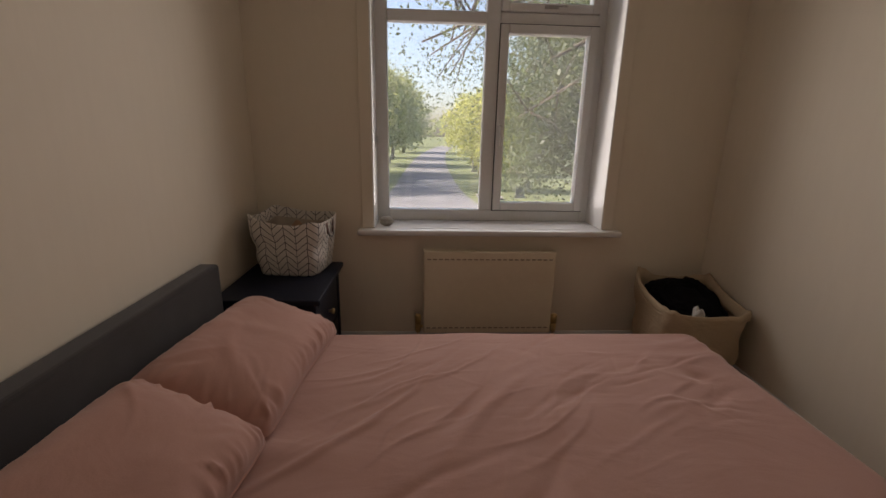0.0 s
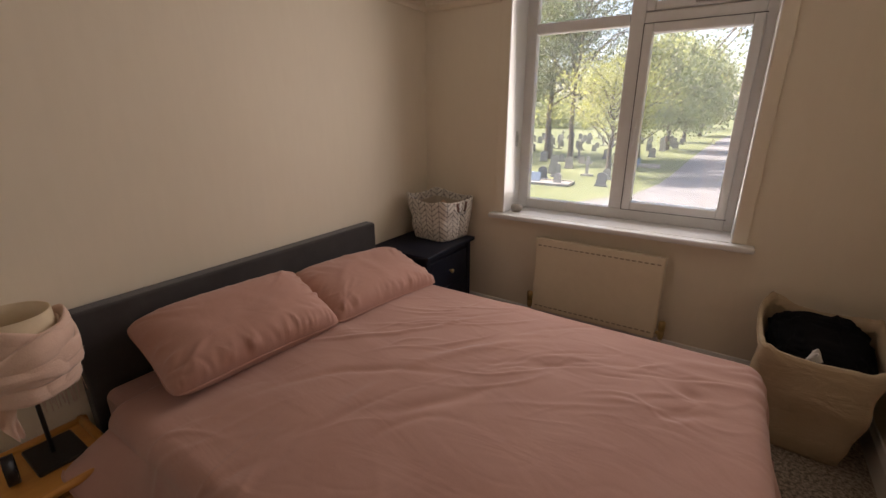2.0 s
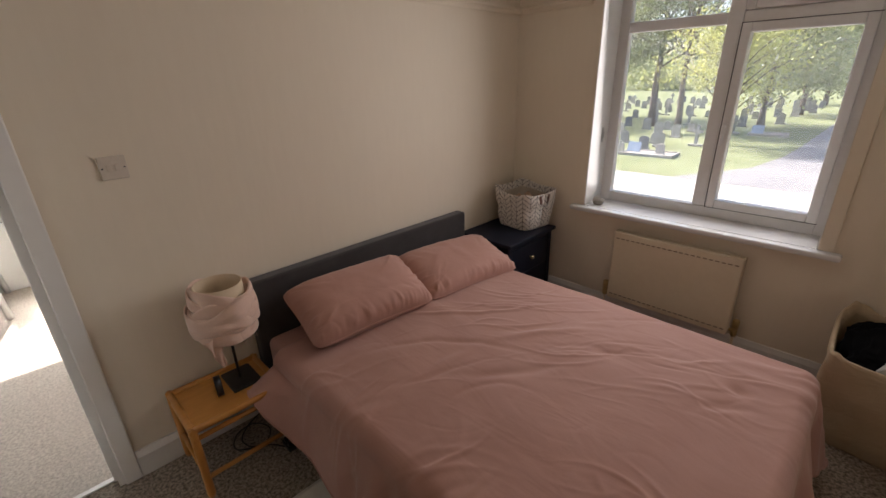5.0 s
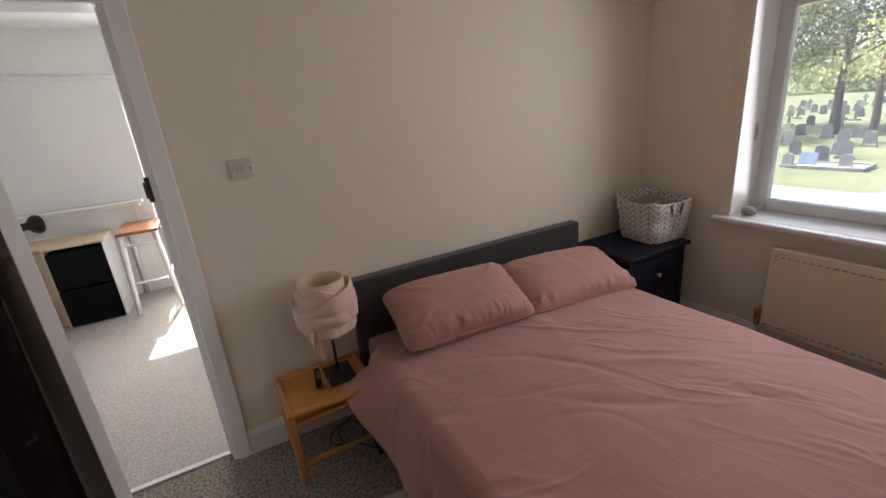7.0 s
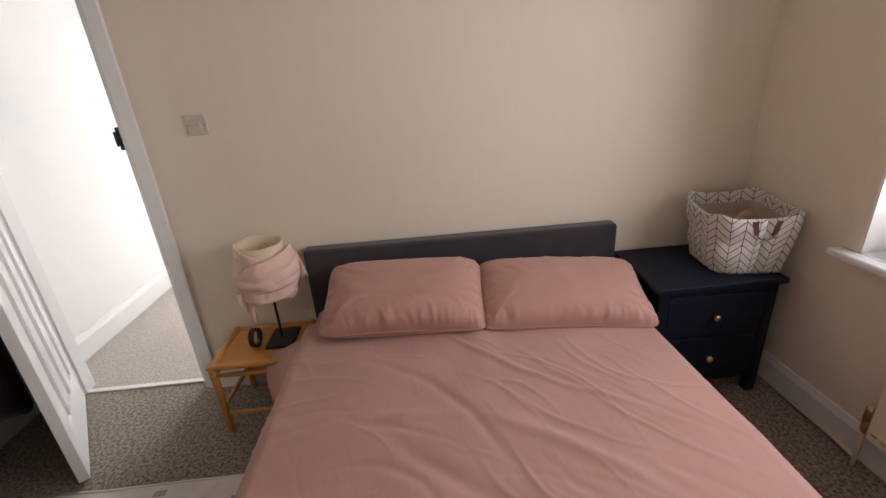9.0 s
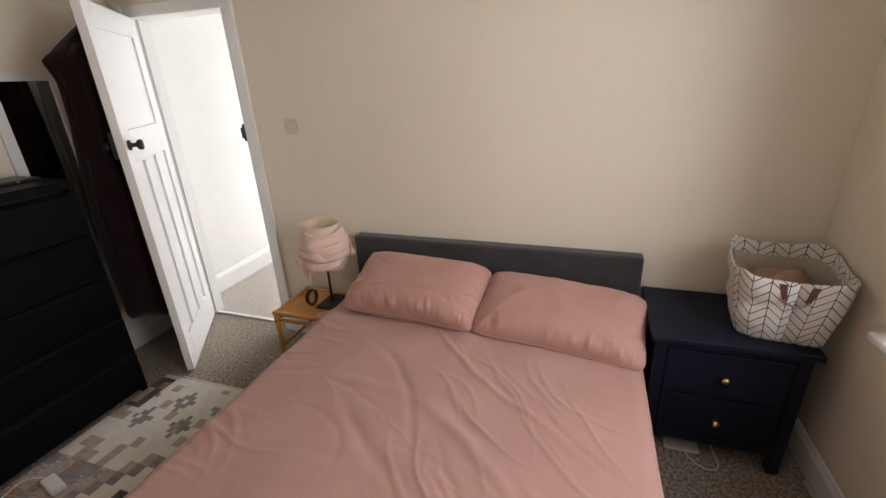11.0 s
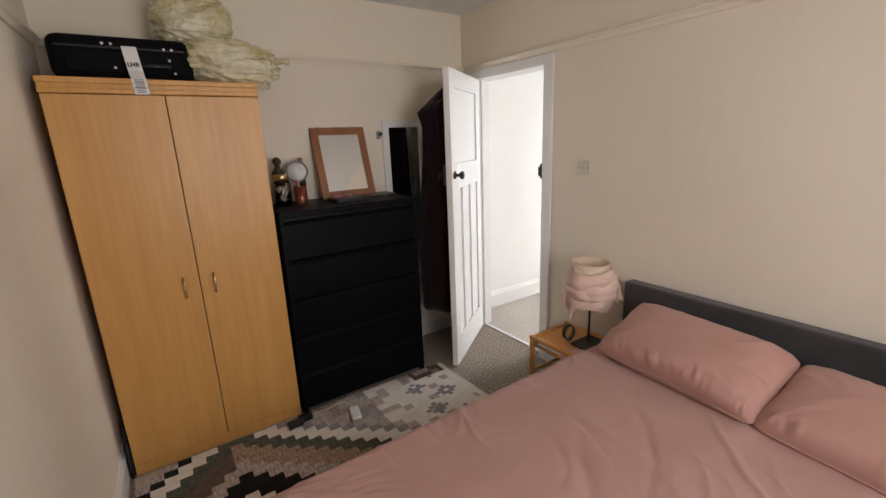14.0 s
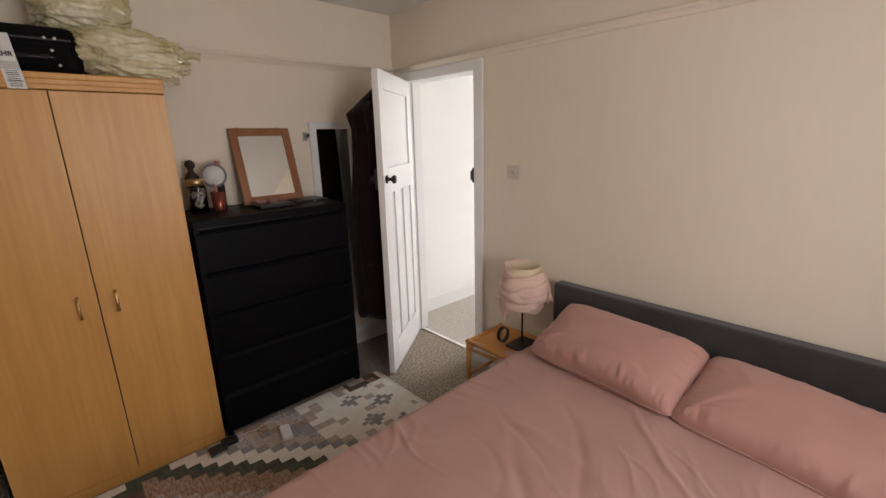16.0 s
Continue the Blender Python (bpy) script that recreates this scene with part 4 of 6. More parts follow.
# leather tabs and a thin loop, on two faces
for rz in (-7, 173):
    for sgn in (-1, 1):
        tb_ = bmesh.new()
        y = 0.048 * sgn
        v = [tb_.verts.new(c) for c in ((0.176, y - 0.013, 0.250), (0.176, y + 0.013, 0.250), (0.180, y - sgn * 0.014 + 0.007, 0.190), (0.180, y - sgn * 0.014 - 0.007, 0.190))]
        f = tb_.faces.new(v)
        r = bmesh.ops.extrude_face_region(tb_, geom=[f])
        bmesh.ops.translate(tb_, verts=[q for q in r["geom"] if isinstance(q, bmesh.types.BMVert)], vec=(0.006, 0, 0))
        bmesh.ops.recalc_face_normals(tb_, faces=tb_.faces)
        bmesh.ops.rotate(tb_, verts=tb_.verts, cent=(0, 0, 0), matrix=Matrix.Rotation(radians(rz), 3, "Z"))
        part("handle_tab", tb_, M_LEATHER, bk, "brown leather tab", local=True)
    hb = tube(smooth_pts([(0.185, -0.034, 0.194), (0.190, -0.028, 0.182), (0.193, 0.0, 0.173), (0.190, 0.028, 0.182), (0.185, 0.034, 0.194)], 4), 0.0035, 8)
    bmesh.ops.rotate(hb, verts=hb.verts, cent=(0, 0, 0), matrix=Matrix.Rotation(radians(rz), 3, "Z"))
    part("handle", hb, M_GREYINK, bk, "thin grey loop handle", local=True)

# white cable under the nightstand
solid("cable", tube(smooth_pts([(-0.62, 2.0, 0.006), (-0.52, 2.02, 0.006), (-0.47, 2.08, 0.006), (-0.50, 2.13, 0.006), (-0.58, 2.12, 0.02), (-0.62, 2.11, 0.07)]), 0.003), M_WCABLE, "thin white cable on the carpet below the nightstand", "cable")
solid("paper", box((-0.72, 1.93, 0.001), (-0.55, 2.07, 0.008), 0.002), M_PAPER, "white flat box edge under the nightstand", "paper")

# ---- laundry basket ----
lc = (1.345, 2.150, 0.0)
P, S = soft_bin((0, 0, 0), (0.31, 0.34), (0.415, 0.415), 0.525, -6, 0.30, 0.04, 9, n=144, rows=44)
kz = np.clip(P[:, :, 2:3] / 0.525, 0, 1)
P[:, :, 2] += (0.042 * np.clip(P[:, :, 1] / 0.20, -1, 1) + 0.05 * np.clip(-P[:, :, 0] / 0.2, 0, 1) ** 3 * np.clip(P[:, :, 1] / 0.25, 0, 1) ** 2) * kz[:, :, 0] ** 2
# filled sides belly out, with creases above the foot and below the rim
P[:, :, :2] *= 1 + 0.075 * np.sin(kz * math.pi * 0.9) + 0.020 * np.sin(kz * 17 + P[:, :, 1:2] * 6 + P[:, :, 0:1] * 5) * np.sin(kz * math.pi) + 0.012 * np.sin(kz * 31 + P[:, :, 1:2] * 15) * np.exp(-((kz - 0.16) / 0.14) ** 2)
P[:, :, 0] += 0.012 * np.sin(P[:, :, 2] * 19 + P[:, :, 1] * 9) * kz[:, :, 0]
P[:, :, 1] += 0.012 * np.sin(P[:, :, 2] * 15 + P[:, :, 0] * 11) * kz[:, :, 0]
P[:, :, 0] = np.minimum(P[:, :, 0], 0.232)
lb = thing("laundry_basket", lc, "slouching taupe canvas laundry basket in the corner", "laundry basket")
body = under("bag_body", grid_mesh("bag_body", P, M_CANVAS), lb)
thicken(body, 0.008, -1)
rim = P[-1].copy()
rim_n = np.stack([np.cos(np.linspace(0, 2 * math.pi, rim.shape[0])), np.sin(np.linspace(0, 2 * math.pi, rim.shape[0])), 0 * rim[:, 0]], -1)
ripple = 0.004 * np.sin(np.linspace(0, 2 * math.pi, rim.shape[0]) * 11)[:, None] * np.array([0, 0, 1])
band = np.stack([rim + rim_n * 0.002 + [0, 0, -0.034], rim + rim_n * 0.006 + [0, 0, -0.032], rim + rim_n * 0.010 + [0, 0, -0.012], rim + rim_n * 0.006 + [0, 0, 0.006], rim - rim_n * 0.006 + [0, 0, 0.007], rim - rim_n * 0.016 + [0, 0, -0.05]], 0) + ripple
under("rim", grid_mesh("rim", band, M_CANVAS), lb, "turned-over canvas rim")
part("rim_cord", tube([tuple(p) for p in (rim + rim_n * 0.007 + [0, 0, -0.033] + ripple)[::2]], 0.0035, 6), M_CANVAS, lb, "stitched cord under the rim", local=True)
bm = bmesh.new()
bm.faces.new([bm.verts.new(Vector(P[0, j]) + Vector((0, 0, 0.004))) for j in range(P.shape[1] - 1)])
part("bag_base", bm, M_CANVAS, lb, local=True)
bm = bmesh.new()
bmesh.ops.create_icosphere(bm, subdivisions=6, radius=1)
for v in bm.verts:
    d = v.co.copy()
    lump = 0.16 * noise.noise(d * 1.9 + Vector((3, 1, 0))) + 0.20 * (0.3 - abs(noise.noise(d * 2.6))) + 0.10 * (0.25 - abs(noise.noise(d * 6.1)))
    q = Vector((math.copysign(abs(d.x) ** 0.62, d.x), math.copysign(abs(d.y) ** 0.62, d.y), d.z)) * (1 + lump)
    v.co = Vector((max(-0.190, min(0.190, q.x * 0.176)), max(-0.190, min(0.190, q.y * 0.176)), 0.405 + q.z * 0.105 + 0.075 * q.y))
cl = new("laundry", mesh_of("laundry", bm, M_BLACKCLOTH, True))
cl.location = lc
tagged(cl, "heap of black clothes filling the laundry basket", "clothes")
U, V = np.meshgrid(np.linspace(-1, 1, 16), np.linspace(-1, 1, 16), indexing="ij")
cl = new("sock", grid_mesh("sock", np.stack([U * 0.020 + 0.008 * np.sin(V * 4), V * 0.034, 0.528 + 0.018 * np.cos(U * 2.5) + 0.01 * np.sin(V * 5)], -1), M_WHITECLOTH))
cl.location = (lc[0] - 0.03, lc[1] - 0.125, -0.075)
thicken(cl, 0.02, -1)
tagged(cl, "small white sock on top of the black laundry", "sock")

# ---- bedside table and lamp ----
TX0, TX1, TY0, TY1, TZ = -0.945, -0.598, -0.165, 0.245, 0.374
tb = thing("bedside_table", (-0.77, 0.04, 0), "low orange-lacquered pine bedside table with a tray top", "table")
part("tabletop", box((TX0 + 0.012, TY0 + 0.012, TZ - 0.030), (TX1 - 0.012, TY1 - 0.012, TZ - 0.014), 0.003), M_PINE, tb)
for p0, p1 in (((TX0, TY0), (TX1, TY0)), ((TX1, TY0), (TX1, TY1)), ((TX1, TY1), (TX0, TY1)), ((TX0, TY1), (TX0, TY0))):
    dx, dy = p1[0] - p0[0], p1[1] - p0[1]
    L = math.hypot(dx, dy)
    s = 0.010
    ins = ((-dy / L) * 0.016, (dx / L) * 0.016)
    part("rim", tube([(p0[0] + ins[0], p0[1] + ins[1], TZ - 0.014), (p1[0] + ins[0], p1[1] + ins[1], TZ - 0.014)], 0.014, 10), M_PINE, tb)
    part("apron", tube([(p0[0] + ins[0], p0[1] + ins[1], TZ - 0.058), (p1[0] + ins[0], p1[1] + ins[1], TZ - 0.058)], 0.011, 10), M_PINE, tb)
for x in (TX0 + 0.016, TX1 - 0.016):
    for y in (TY0 + 0.016, TY1 - 0.016):
        part("leg", tube([(x, y, 0), (x, y, 0.02), (x, y, TZ - 0.014), (x, y, TZ - 0.002)], [0.013, 0.0165, 0.0165, 0.014], 12), M_PINEZ, tb)
for x in (TX0 + 0.016, TX1 - 0.016):
    part("stretcher", tube([(x, TY0 + 0.016, 0.105), (x, TY1 - 0.016, 0.105)], 0.011, 10), M_PINE, tb)
for y in (TY0 + 0.016, TY1 - 0.016):
    part("stretcher", tube([(TX0 + 0.016, y, 0.135), (TX1 - 0.016, y, 0.135)], 0.011, 10), M_PINE, tb)

LX, LY = -0.800, 0.115
TT = TZ - 0.014
lamp = thing("table_lamp", (LX, LY, TT), "black table lamp, its drum shade wrapped in a blush scarf", "lamp")
part("base", box((LX - 0.085, LY - 0.060, TT), (LX + 0.085, LY + 0.070, TT + 0.016), 0.006), M_BLACKMETAL, lamp)
part("stem", tube([(LX, LY, TT + 0.014), (LX, LY, 0.71)], 0.0065, 10), M_BLACKMETAL, lamp)
bm = lathe(LX, LY, [(0.106, 0.625), (0.106, 0.66), (0.100, 0.80), (0.096, 0.864), (0.093, 0.864), (0.097, 0.80), (0.103, 0.66), (0.103, 0.625)], 40)
part("shade", bm, M_SHADE, lamp, "cream paper drum shade", smooth=True)
part("shade_ring", boxes([((LX - 0.097, LY - 0.002, 0.675), (LX + 0.097, LY + 0.002, 0.679)), ((LX - 0.002, LY - 0.097, 0.675), (LX + 0.002, LY + 0.097, 0.679))]), M_STEEL, lamp)
part("bulb", lathe(LX, LY, [(0, 0.70), (0.014, 0.70), (0.014, 0.715), (0.024, 0.738), (0.026, 0.752), (0.018, 0.772), (0, 0.778)], 16), M_WHITEPLASTIC, lamp, smooth=True)
# scarf: rolled bands of cloth wound round the shade, crossing each other
scarf = thing("scarf", (LX, LY, 0.59), "blush-pink muslin scarf wound round the lamp shade with hanging fringe", "scarf")
rng = np.random.default_rng(6)
th = np.linspace(0, 2 * math.pi, 96, endpoint=False)[:, None]
aa = np.linspace(0, 2 * math.pi, 15)[None, :]
for q in range(11):
    tilt, ph = rng.uniform(0.012, 0.040), rng.uniform(0, 6.28)
    r0 = 0.103 + 0.030 * math.sin(math.pi * (q + 0.5) / 11) ** 1.3 + rng.uniform(-0.003, 0.004)
    hgt, thk = rng.uniform(0.022, 0.036), rng.uniform(0.006, 0.011)
    w1, w2 = rng.uniform(0, 6.28, 2)
    cz = 0.050 + 0.172 * q / 10 + tilt * np.sin(th + ph) + 0.007 * np.sin(2 * th + w1) + 0.003 * np.sin(5 * th + w2)
    cr = r0 + 0.005 * np.sin(2 * th + w2) + 0.0022 * np.sin(7 * th + w1)
    crease = 1 + 0.10 * np.sin(3 * aa + 2 * np.sin(th * 2 + w1) + q)
    r = cr + thk * np.cos(aa) * crease
    z = cz + hgt * (1 + 0.25 * np.sin(3 * th + w1)) * np.sin(aa) * crease
    under("fold", grid_mesh("fold", np.stack([r * np.cos(th), r * np.sin(th), z], -1), M_SCARF, close_u=True), scarf)


def tail(p_top, p_bot, w0, w1, seed, name="tail"):
    rng = np.random.default_rng(seed)
    s = np.linspace(0, 1, 24)[:, None]
    u = np.linspace(-1, 1, 12)[None, :]
    d = np.array(p_bot) - np.array(p_top)
    w = w0 + (w1 - w0) * s
    ax = np.array([-0.45, 0.89, 0])
    P = np.array(p_top) + s[..., None] * d + (u * w)[..., None] * ax + 0.012 * np.sin(u * 4 + s * 7 + rng.uniform(0, 6))[..., None] * np.array([0.9, 0.4, 0])
    P[..., 2] += (0.015 * np.sin(u * 5 + 1) * s)
    ob = new(name, grid_mesh(name, P - np.array([LX, LY, 0.59]), M_SCARF))
    ob.parent = scarf
    return thicken(ob, 0.003, 0)


tail((LX + 0.085, LY - 0.085, 0.67), (LX + 0.070, LY - 0.070, 0.520), 0.05, 0.010, 1)
tail((LX - 0.04, LY + 0.110, 0.76), (LX - 0.06, LY + 0.145, 0.66), 0.035, 0.02, 2)
bm = bmesh.new()
rng = random.Random(4)
for i in range(26):
    x, y = LX - 0.105 + 0.004 * rng.random(), LY + 0.02 + i * 0.0062
    add_tube(bm, [(x, y, 0.64), (x - 0.004, y + rng.uniform(-0.004, 0.004), 0.55), (x - 0.006, y + rng.uniform(-0.006, 0.006), 0.445 + rng.uniform(0, 0.04))], 0.0011, 4)
part("fringe", bm, M_SCARF, scarf, "thin hanging threads")

bm = bmesh.new()
ringp = [(0.0, 0.040 * math.cos(q), 0.050 + 0.048 * math.sin(q)) for q in np.linspace(0, 2 * math.pi, 28)]
rows = []
for off in (-0.013, 0.013):
    for rad in (1.0, 0.86):
        rows.append([(off, p[1] * rad, 0.050 + (p[2] - 0.050) * rad) for p in ringp])
P = np.array([rows[0], rows[2], rows[3], rows[1], rows[0]])
wt = new("wristwatch", grid_mesh("wristwatch", P, M_BLACKPLASTIC))
wt.matrix_world = pose(-0.752, 0.010, TT + 0.0025, 0, 0, 81)
tagged(wt, "black looped wristwatch standing on the pine bedside table", "watch")

bm = bmesh.new()
pts = [(-0.93, 0.20, 0.02), (-0.90, 0.12, 0.006), (-0.82, 0.06, 0.012), (-0.74, 0.08, 0.010), (-0.73, 0.15, 0.012), (-0.80, 0.19, 0.016), (-0.88, 0.14, 0.02), (-0.86, 0.05, 0.02), (-0.78, 0.02, 0.008), (-0.70, 0.14, 0.006), (-0.62, 0.20, 0.006)]
solid("cable", add_tube(bm, smooth_pts(pts), 0.0035, 6), M_CABLE, "looped black lamp cable under the bedside table", "cable")
bm = box((-0.66, 0.19, 0.0), (-0.58, 0.23, 0.028), 0.006)
for i in range(2):
    add_box(bm, (-0.645 + 0.035 * i, 0.195, 0.026), (-0.62 + 0.035 * i, 0.225, 0.05), 0.004)
solid("extension_lead", bm, M_BLACKPLASTIC, "black plug extension block on the carpet by the bed", "extension lead")

# ---- wardrobe ----
WDX0, WDX1, WDY0, WDY1, WDZ = 0.655, 1.468, YS + 0.02, -0.800, 1.866
wd = thing("wardrobe", (1.06, -1.02, 0), "tall honey beech two-door wardrobe with loaded top", "wardrobe")
part("side_panel", box((WDX0, WDY0, 0), (WDX0 + 0.018, WDY1 - 0.02, 1.80), 0.001), M_BEECH, wd)
part("side_panel", box((WDX1 - 0.018, WDY0, 0), (WDX1, WDY1 - 0.02, 1.80), 0.001), M_BEECH, wd)
part("back_panel", box((WDX0 + 0.018, WDY0, 0.06), (WDX1 - 0.018, WDY0 + 0.006, 1.80)), M_BEECH, wd)
part("bottom", box((WDX0 + 0.018, WDY0 + 0.006, 0.06), (WDX1 - 0.018, WDY1 - 0.022, 0.078)), M_BEECH, wd)
part("plinth", box((WDX0, WDY1 - 0.02, 0), (WDX1, WDY1 - 0.004, 0.058), 0.002), M_BEECH, wd)
bm = box((WDX0 - 0.004, WDY0, 1.802), (WDX1 + 0.004, WDY1 + 0.004, 1.824), 0.005)
add_box(bm, (WDX0 - 0.001, WDY0, 1.822), (WDX1 + 0.001, WDY1 + 0.001, 1.842), 0.003)
add_box(bm, (WDX0 - 0.005, WDY0, 1.840), (WDX1 + 0.005, WDY1 + 0.006, WDZ), 0.006)
part("cornice", bm, M_BEECH, wd, "moulded top board")
for x0, x1, hx in ((WDX0 + 0.001, 1.0445, 0.983), (1.0485, WDX1 - 0.001, 1.115)):
    dr = part("door", box((x0, WDY1 - 0.018, 0.062), (x1, WDY1, 1.799), 0.002), M_BEECH, wd)
    part("handle", tube([(hx, WDY1 - 0.002, 0.862), (hx, WDY1 + 0.022, 0.868), (hx, WDY1 + 0.028, 0.885), (hx, WDY1 + 0.028, 0.935), (hx, WDY1 + 0.022, 0.952), (hx, WDY1 - 0.002, 0.958)], [0.0065, 0.0055, 0.0055, 0.0055, 0.0055, 0.0065], 10), M_BRASS, dr, "small worn brass bow handle")
# Dark strip set into the gap, standing for the shade between the doors.
part("door_gap_shade", box((1.0445, WDY1 - 0.03, 0.062), (1.0485, WDY1 - 0.012, 1.799)), M_GREY, wd, "dark strip for the shade between the doors")

# suitcase lying on the wardrobe
sc = thing("suitcase", (1.165, -1.03, WDZ), "black nylon suitcase lying on the wardrobe with an airline tag", "suitcase")
bm = box((0.905, -1.225, WDZ + 0.004), (1.425, -0.875, WDZ + 0.185), 0.045, 4)
for v in bm.verts:
    v.co += 0.006 * noise.noise_vector(v.co * 9)
part("shell", bm, M_SUITCASE, sc, smooth=True)
part("zip", boxes([((0.935, -0.874, WDZ + 0.128), (1.395, -0.870, WDZ + 0.136))], 0.0015), M_BLACKMETAL, sc)
part("front_pocket", box((0.96, -0.878, WDZ + 0.03), (1.37, -0.862, WDZ + 0.112), 0.008), M_SUITCASE, sc)
part("handle", tube([(1.00, -0.868, WDZ + 0.06), (1.01, -0.840, WDZ + 0.06), (1.06, -0.832, WDZ + 0.058), (1.11, -0.840, WDZ + 0.06), (1.12, -0.868, WDZ + 0.06)], 0.009), M_BLACKPLASTIC, sc)
for x, z in ((1.205, 0.145), (1.235, 0.145), (1.205, 0.05), (0.985, 0.135), (1.015, 0.135), (0.985, 0.035), (1.0, 0.09)):
    part("stud", turned((0, 0), [(0, 0), (0.006, 0), (0.005, 0.003), (0, 0.004)], 8), M_WHITEPLASTIC, sc, local=True).location = (x - 1.165, -0.862 + 1.03, z)
bm = bmesh.new()
pts = [(-0.866, 2.005), (-0.850, 2.000), (-0.838, 1.96), (-0.826, 1.90), (-0.792, 1.868), (-0.788, 1.83), (-0.789, 1.800)]
prev = None
for y, z in pts:
    dxx = (2.005 - z) * 0.09
    cur = [bm.verts.new((1.172 - dxx, y, z)), bm.verts.new((1.118 - dxx, y, z))]
    if prev:
        bm.faces.new((prev[0], prev[1], cur[1], cur[0]))
    prev = cur
lab = part("tag", bm, M_PAPER, sc, "white airline baggage tag reading LHR")
thicken(lab, 0.0008, 0)
cu = bpy.data.curves.new("letters", "FONT")
cu.body, cu.size, cu.align_x, cu.extrude, cu.offset = "LHR", 0.024, "CENTER", 0.0004, 0.0006
txt = new("letters", cu)
txt.matrix_world = pose(0, 0, 0)
bpy.context.view_layer.update()
tm = bpy.data.meshes.new_from_object(txt.evaluated_get(bpy.context.evaluated_depsgraph_get()))
tm.materials.clear()
tm.materials.append(M_INK)
bpy.data.objects.remove(txt)
lt = new("letters", tm)
lt.parent = lab
lt.matrix_basis = Matrix.Translation(Vector((1.139, -0.8275, 1.918)) - Vector((1.165, -1.03, WDZ))) @ pose(0, 0, 0, 101, 0, 180) @ pose(0, 0, 0)
bm = bmesh.new()
for i in range(9):
    z = 1.862 - i * 0.0065
    dxx = (2.005 - z) * 0.09
    add_box(bm, (1.128 - dxx, -0.7905, z - (0.002 if i % 3 else 0.001)), (1.162 - dxx, -0.7865, z + 0.001))
part("barcode", bm, M_GREYINK, lab, "printed bars")
part("barcode", box((1.105, -0.7885, 1.826), (1.150, -0.7865, 1.829)), M_GREYINK, lab)


def bundle(name, at, size, seed, label):
    bm = bmesh.new()
    bmesh.ops.create_icosphere(bm, subdivisions=6, radius=1)
    off = Vector((seed * 3.1, seed * 1.7, 0))
    for v in bm.verts:
        d = v.co.copy()
        r = 1 + 0.24 * noise.noise(d * 1.3 + off) + 0.20 * (0.3 - abs(noise.noise(Vector((d.x * 1.6, d.y * 1.6, d.z * 3.4)) + off))) + 0.16 * (0.25 - abs(noise.noise(Vector((d.x * 2.6, d.y * 2.6, d.z * 6)) + off * 2)))
        r += 0.09 * (0.2 - abs(noise.noise(Vector((d.x * 5, d.y * 5, d.z * 7)) + off * 3))) + 0.06 * (0.2 - abs(noise.noise(d * 14 + off)))
        c = Vector((math.copysign(abs(d.x) ** 0.8, d.x), math.copysign(abs(d.y) ** 0.8, d.y), math.copysign(abs(d.z) ** 0.85, d.z))) * r
        v.co = Vector((c.x * size[0] / 2, c.y * size[1] / 2, max(c.z, -0.82) * size[2] / 2 + 0.41 * size[2]))
    ob = new(name, mesh_of(name, bm, M_BUNDLE, True))
    ob.location = at
    return tagged(ob, label, "bedding bag", "bags on the wardrobe")


bundle("bedding_bag", (0.725, -1.00, WDZ + 0.002), (0.43, 0.38, 0.235), 2, "crumpled clear plastic bag of cream bedding on the wardrobe edge")
bundle("bedding_bag", (0.865, -1.08, WDZ + 0.185), (0.33, 0.28, 0.27), 5, "crumpled clear plastic bag of cream bedding on the suitcase")
bm = bmesh.new()
add_tube(bm, [(0.575, -0.95, 1.975), (0.53, -0.92, 1.985), (0.485, -0.90, 1.992), (0.455, -0.89, 1.985)], [0.03, 0.016, 0.014, 0.02], 10)
solid("bag_knot", bm, M_BUNDLE, "twisted end of the plastic bedding bag", "plastic bag")

# ---- chest of drawers ----
CX0, CX1, CY0, CY1, CZ = -0.205, 0.636, YS + 0.018, -0.790, 1.218
ch = thing("chest_of_drawers", (0.215, -1.02, 0), "tall black-brown chest of five wide drawers", "chest of drawers")
part("top", box((CX0, CY0, CZ - 0.040), (CX1, CY1 + 0.004, CZ), 0.003), M_BLACKWOOD, ch)
part("side_panel", box((CX0, CY0, 0), (CX0 + 0.025, CY1 - 0.002, CZ - 0.040), 0.002), M_BLACKWOOD, ch)
part("side_panel", box((CX1 - 0.025, CY0, 0), (CX1, CY1 - 0.002, CZ - 0.040), 0.002), M_BLACKWOOD, ch)
part("back_panel", box((CX0 + 0.025, CY0, 0.03), (CX1 - 0.025, CY0 + 0.006, CZ - 0.040)), M_BLACKWOOD, ch)
part("carcass", box((CX0 + 0.025, CY0 + 0.006, 0.04), (CX1 - 0.025, CY1 - 0.045, CZ - 0.045)), M_BLACKPLASTIC, ch)
dh = (CZ - 0.046 - 0.03) / 5
for i in range(5):
    z0 = 0.03 + i * dh
    bm = bmesh.new()
    sec = [(CY1 - 0.022, z0 + 0.003), (CY1 + 0.001, z0 + 0.003), (CY1 + 0.004, z0 + 0.010), (CY1 + 0.004, z0 + dh - 0.026), (CY1 - 0.012, z0 + dh - 0.006), (CY1 - 0.022, z0 + dh - 0.006)]
    e = [[bm.verts.new((x, y, z)) for y, z in sec] for x in (CX0 + 0.001, CX1 - 0.001)]
    for j in range(6):
        bm.faces.new((e[0][j], e[0][(j + 1) % 6], e[1][(j + 1) % 6], e[1][j]))
    bm.faces.new(e[0][::-1])
    bm.faces.new(e[1])
    bmesh.ops.recalc_face_normals(bm, faces=bm.faces)
    part("drawer", bm, M_BLACKWOOD, ch)

# mirror in a pine frame leaning on the wall
lean = 16.0
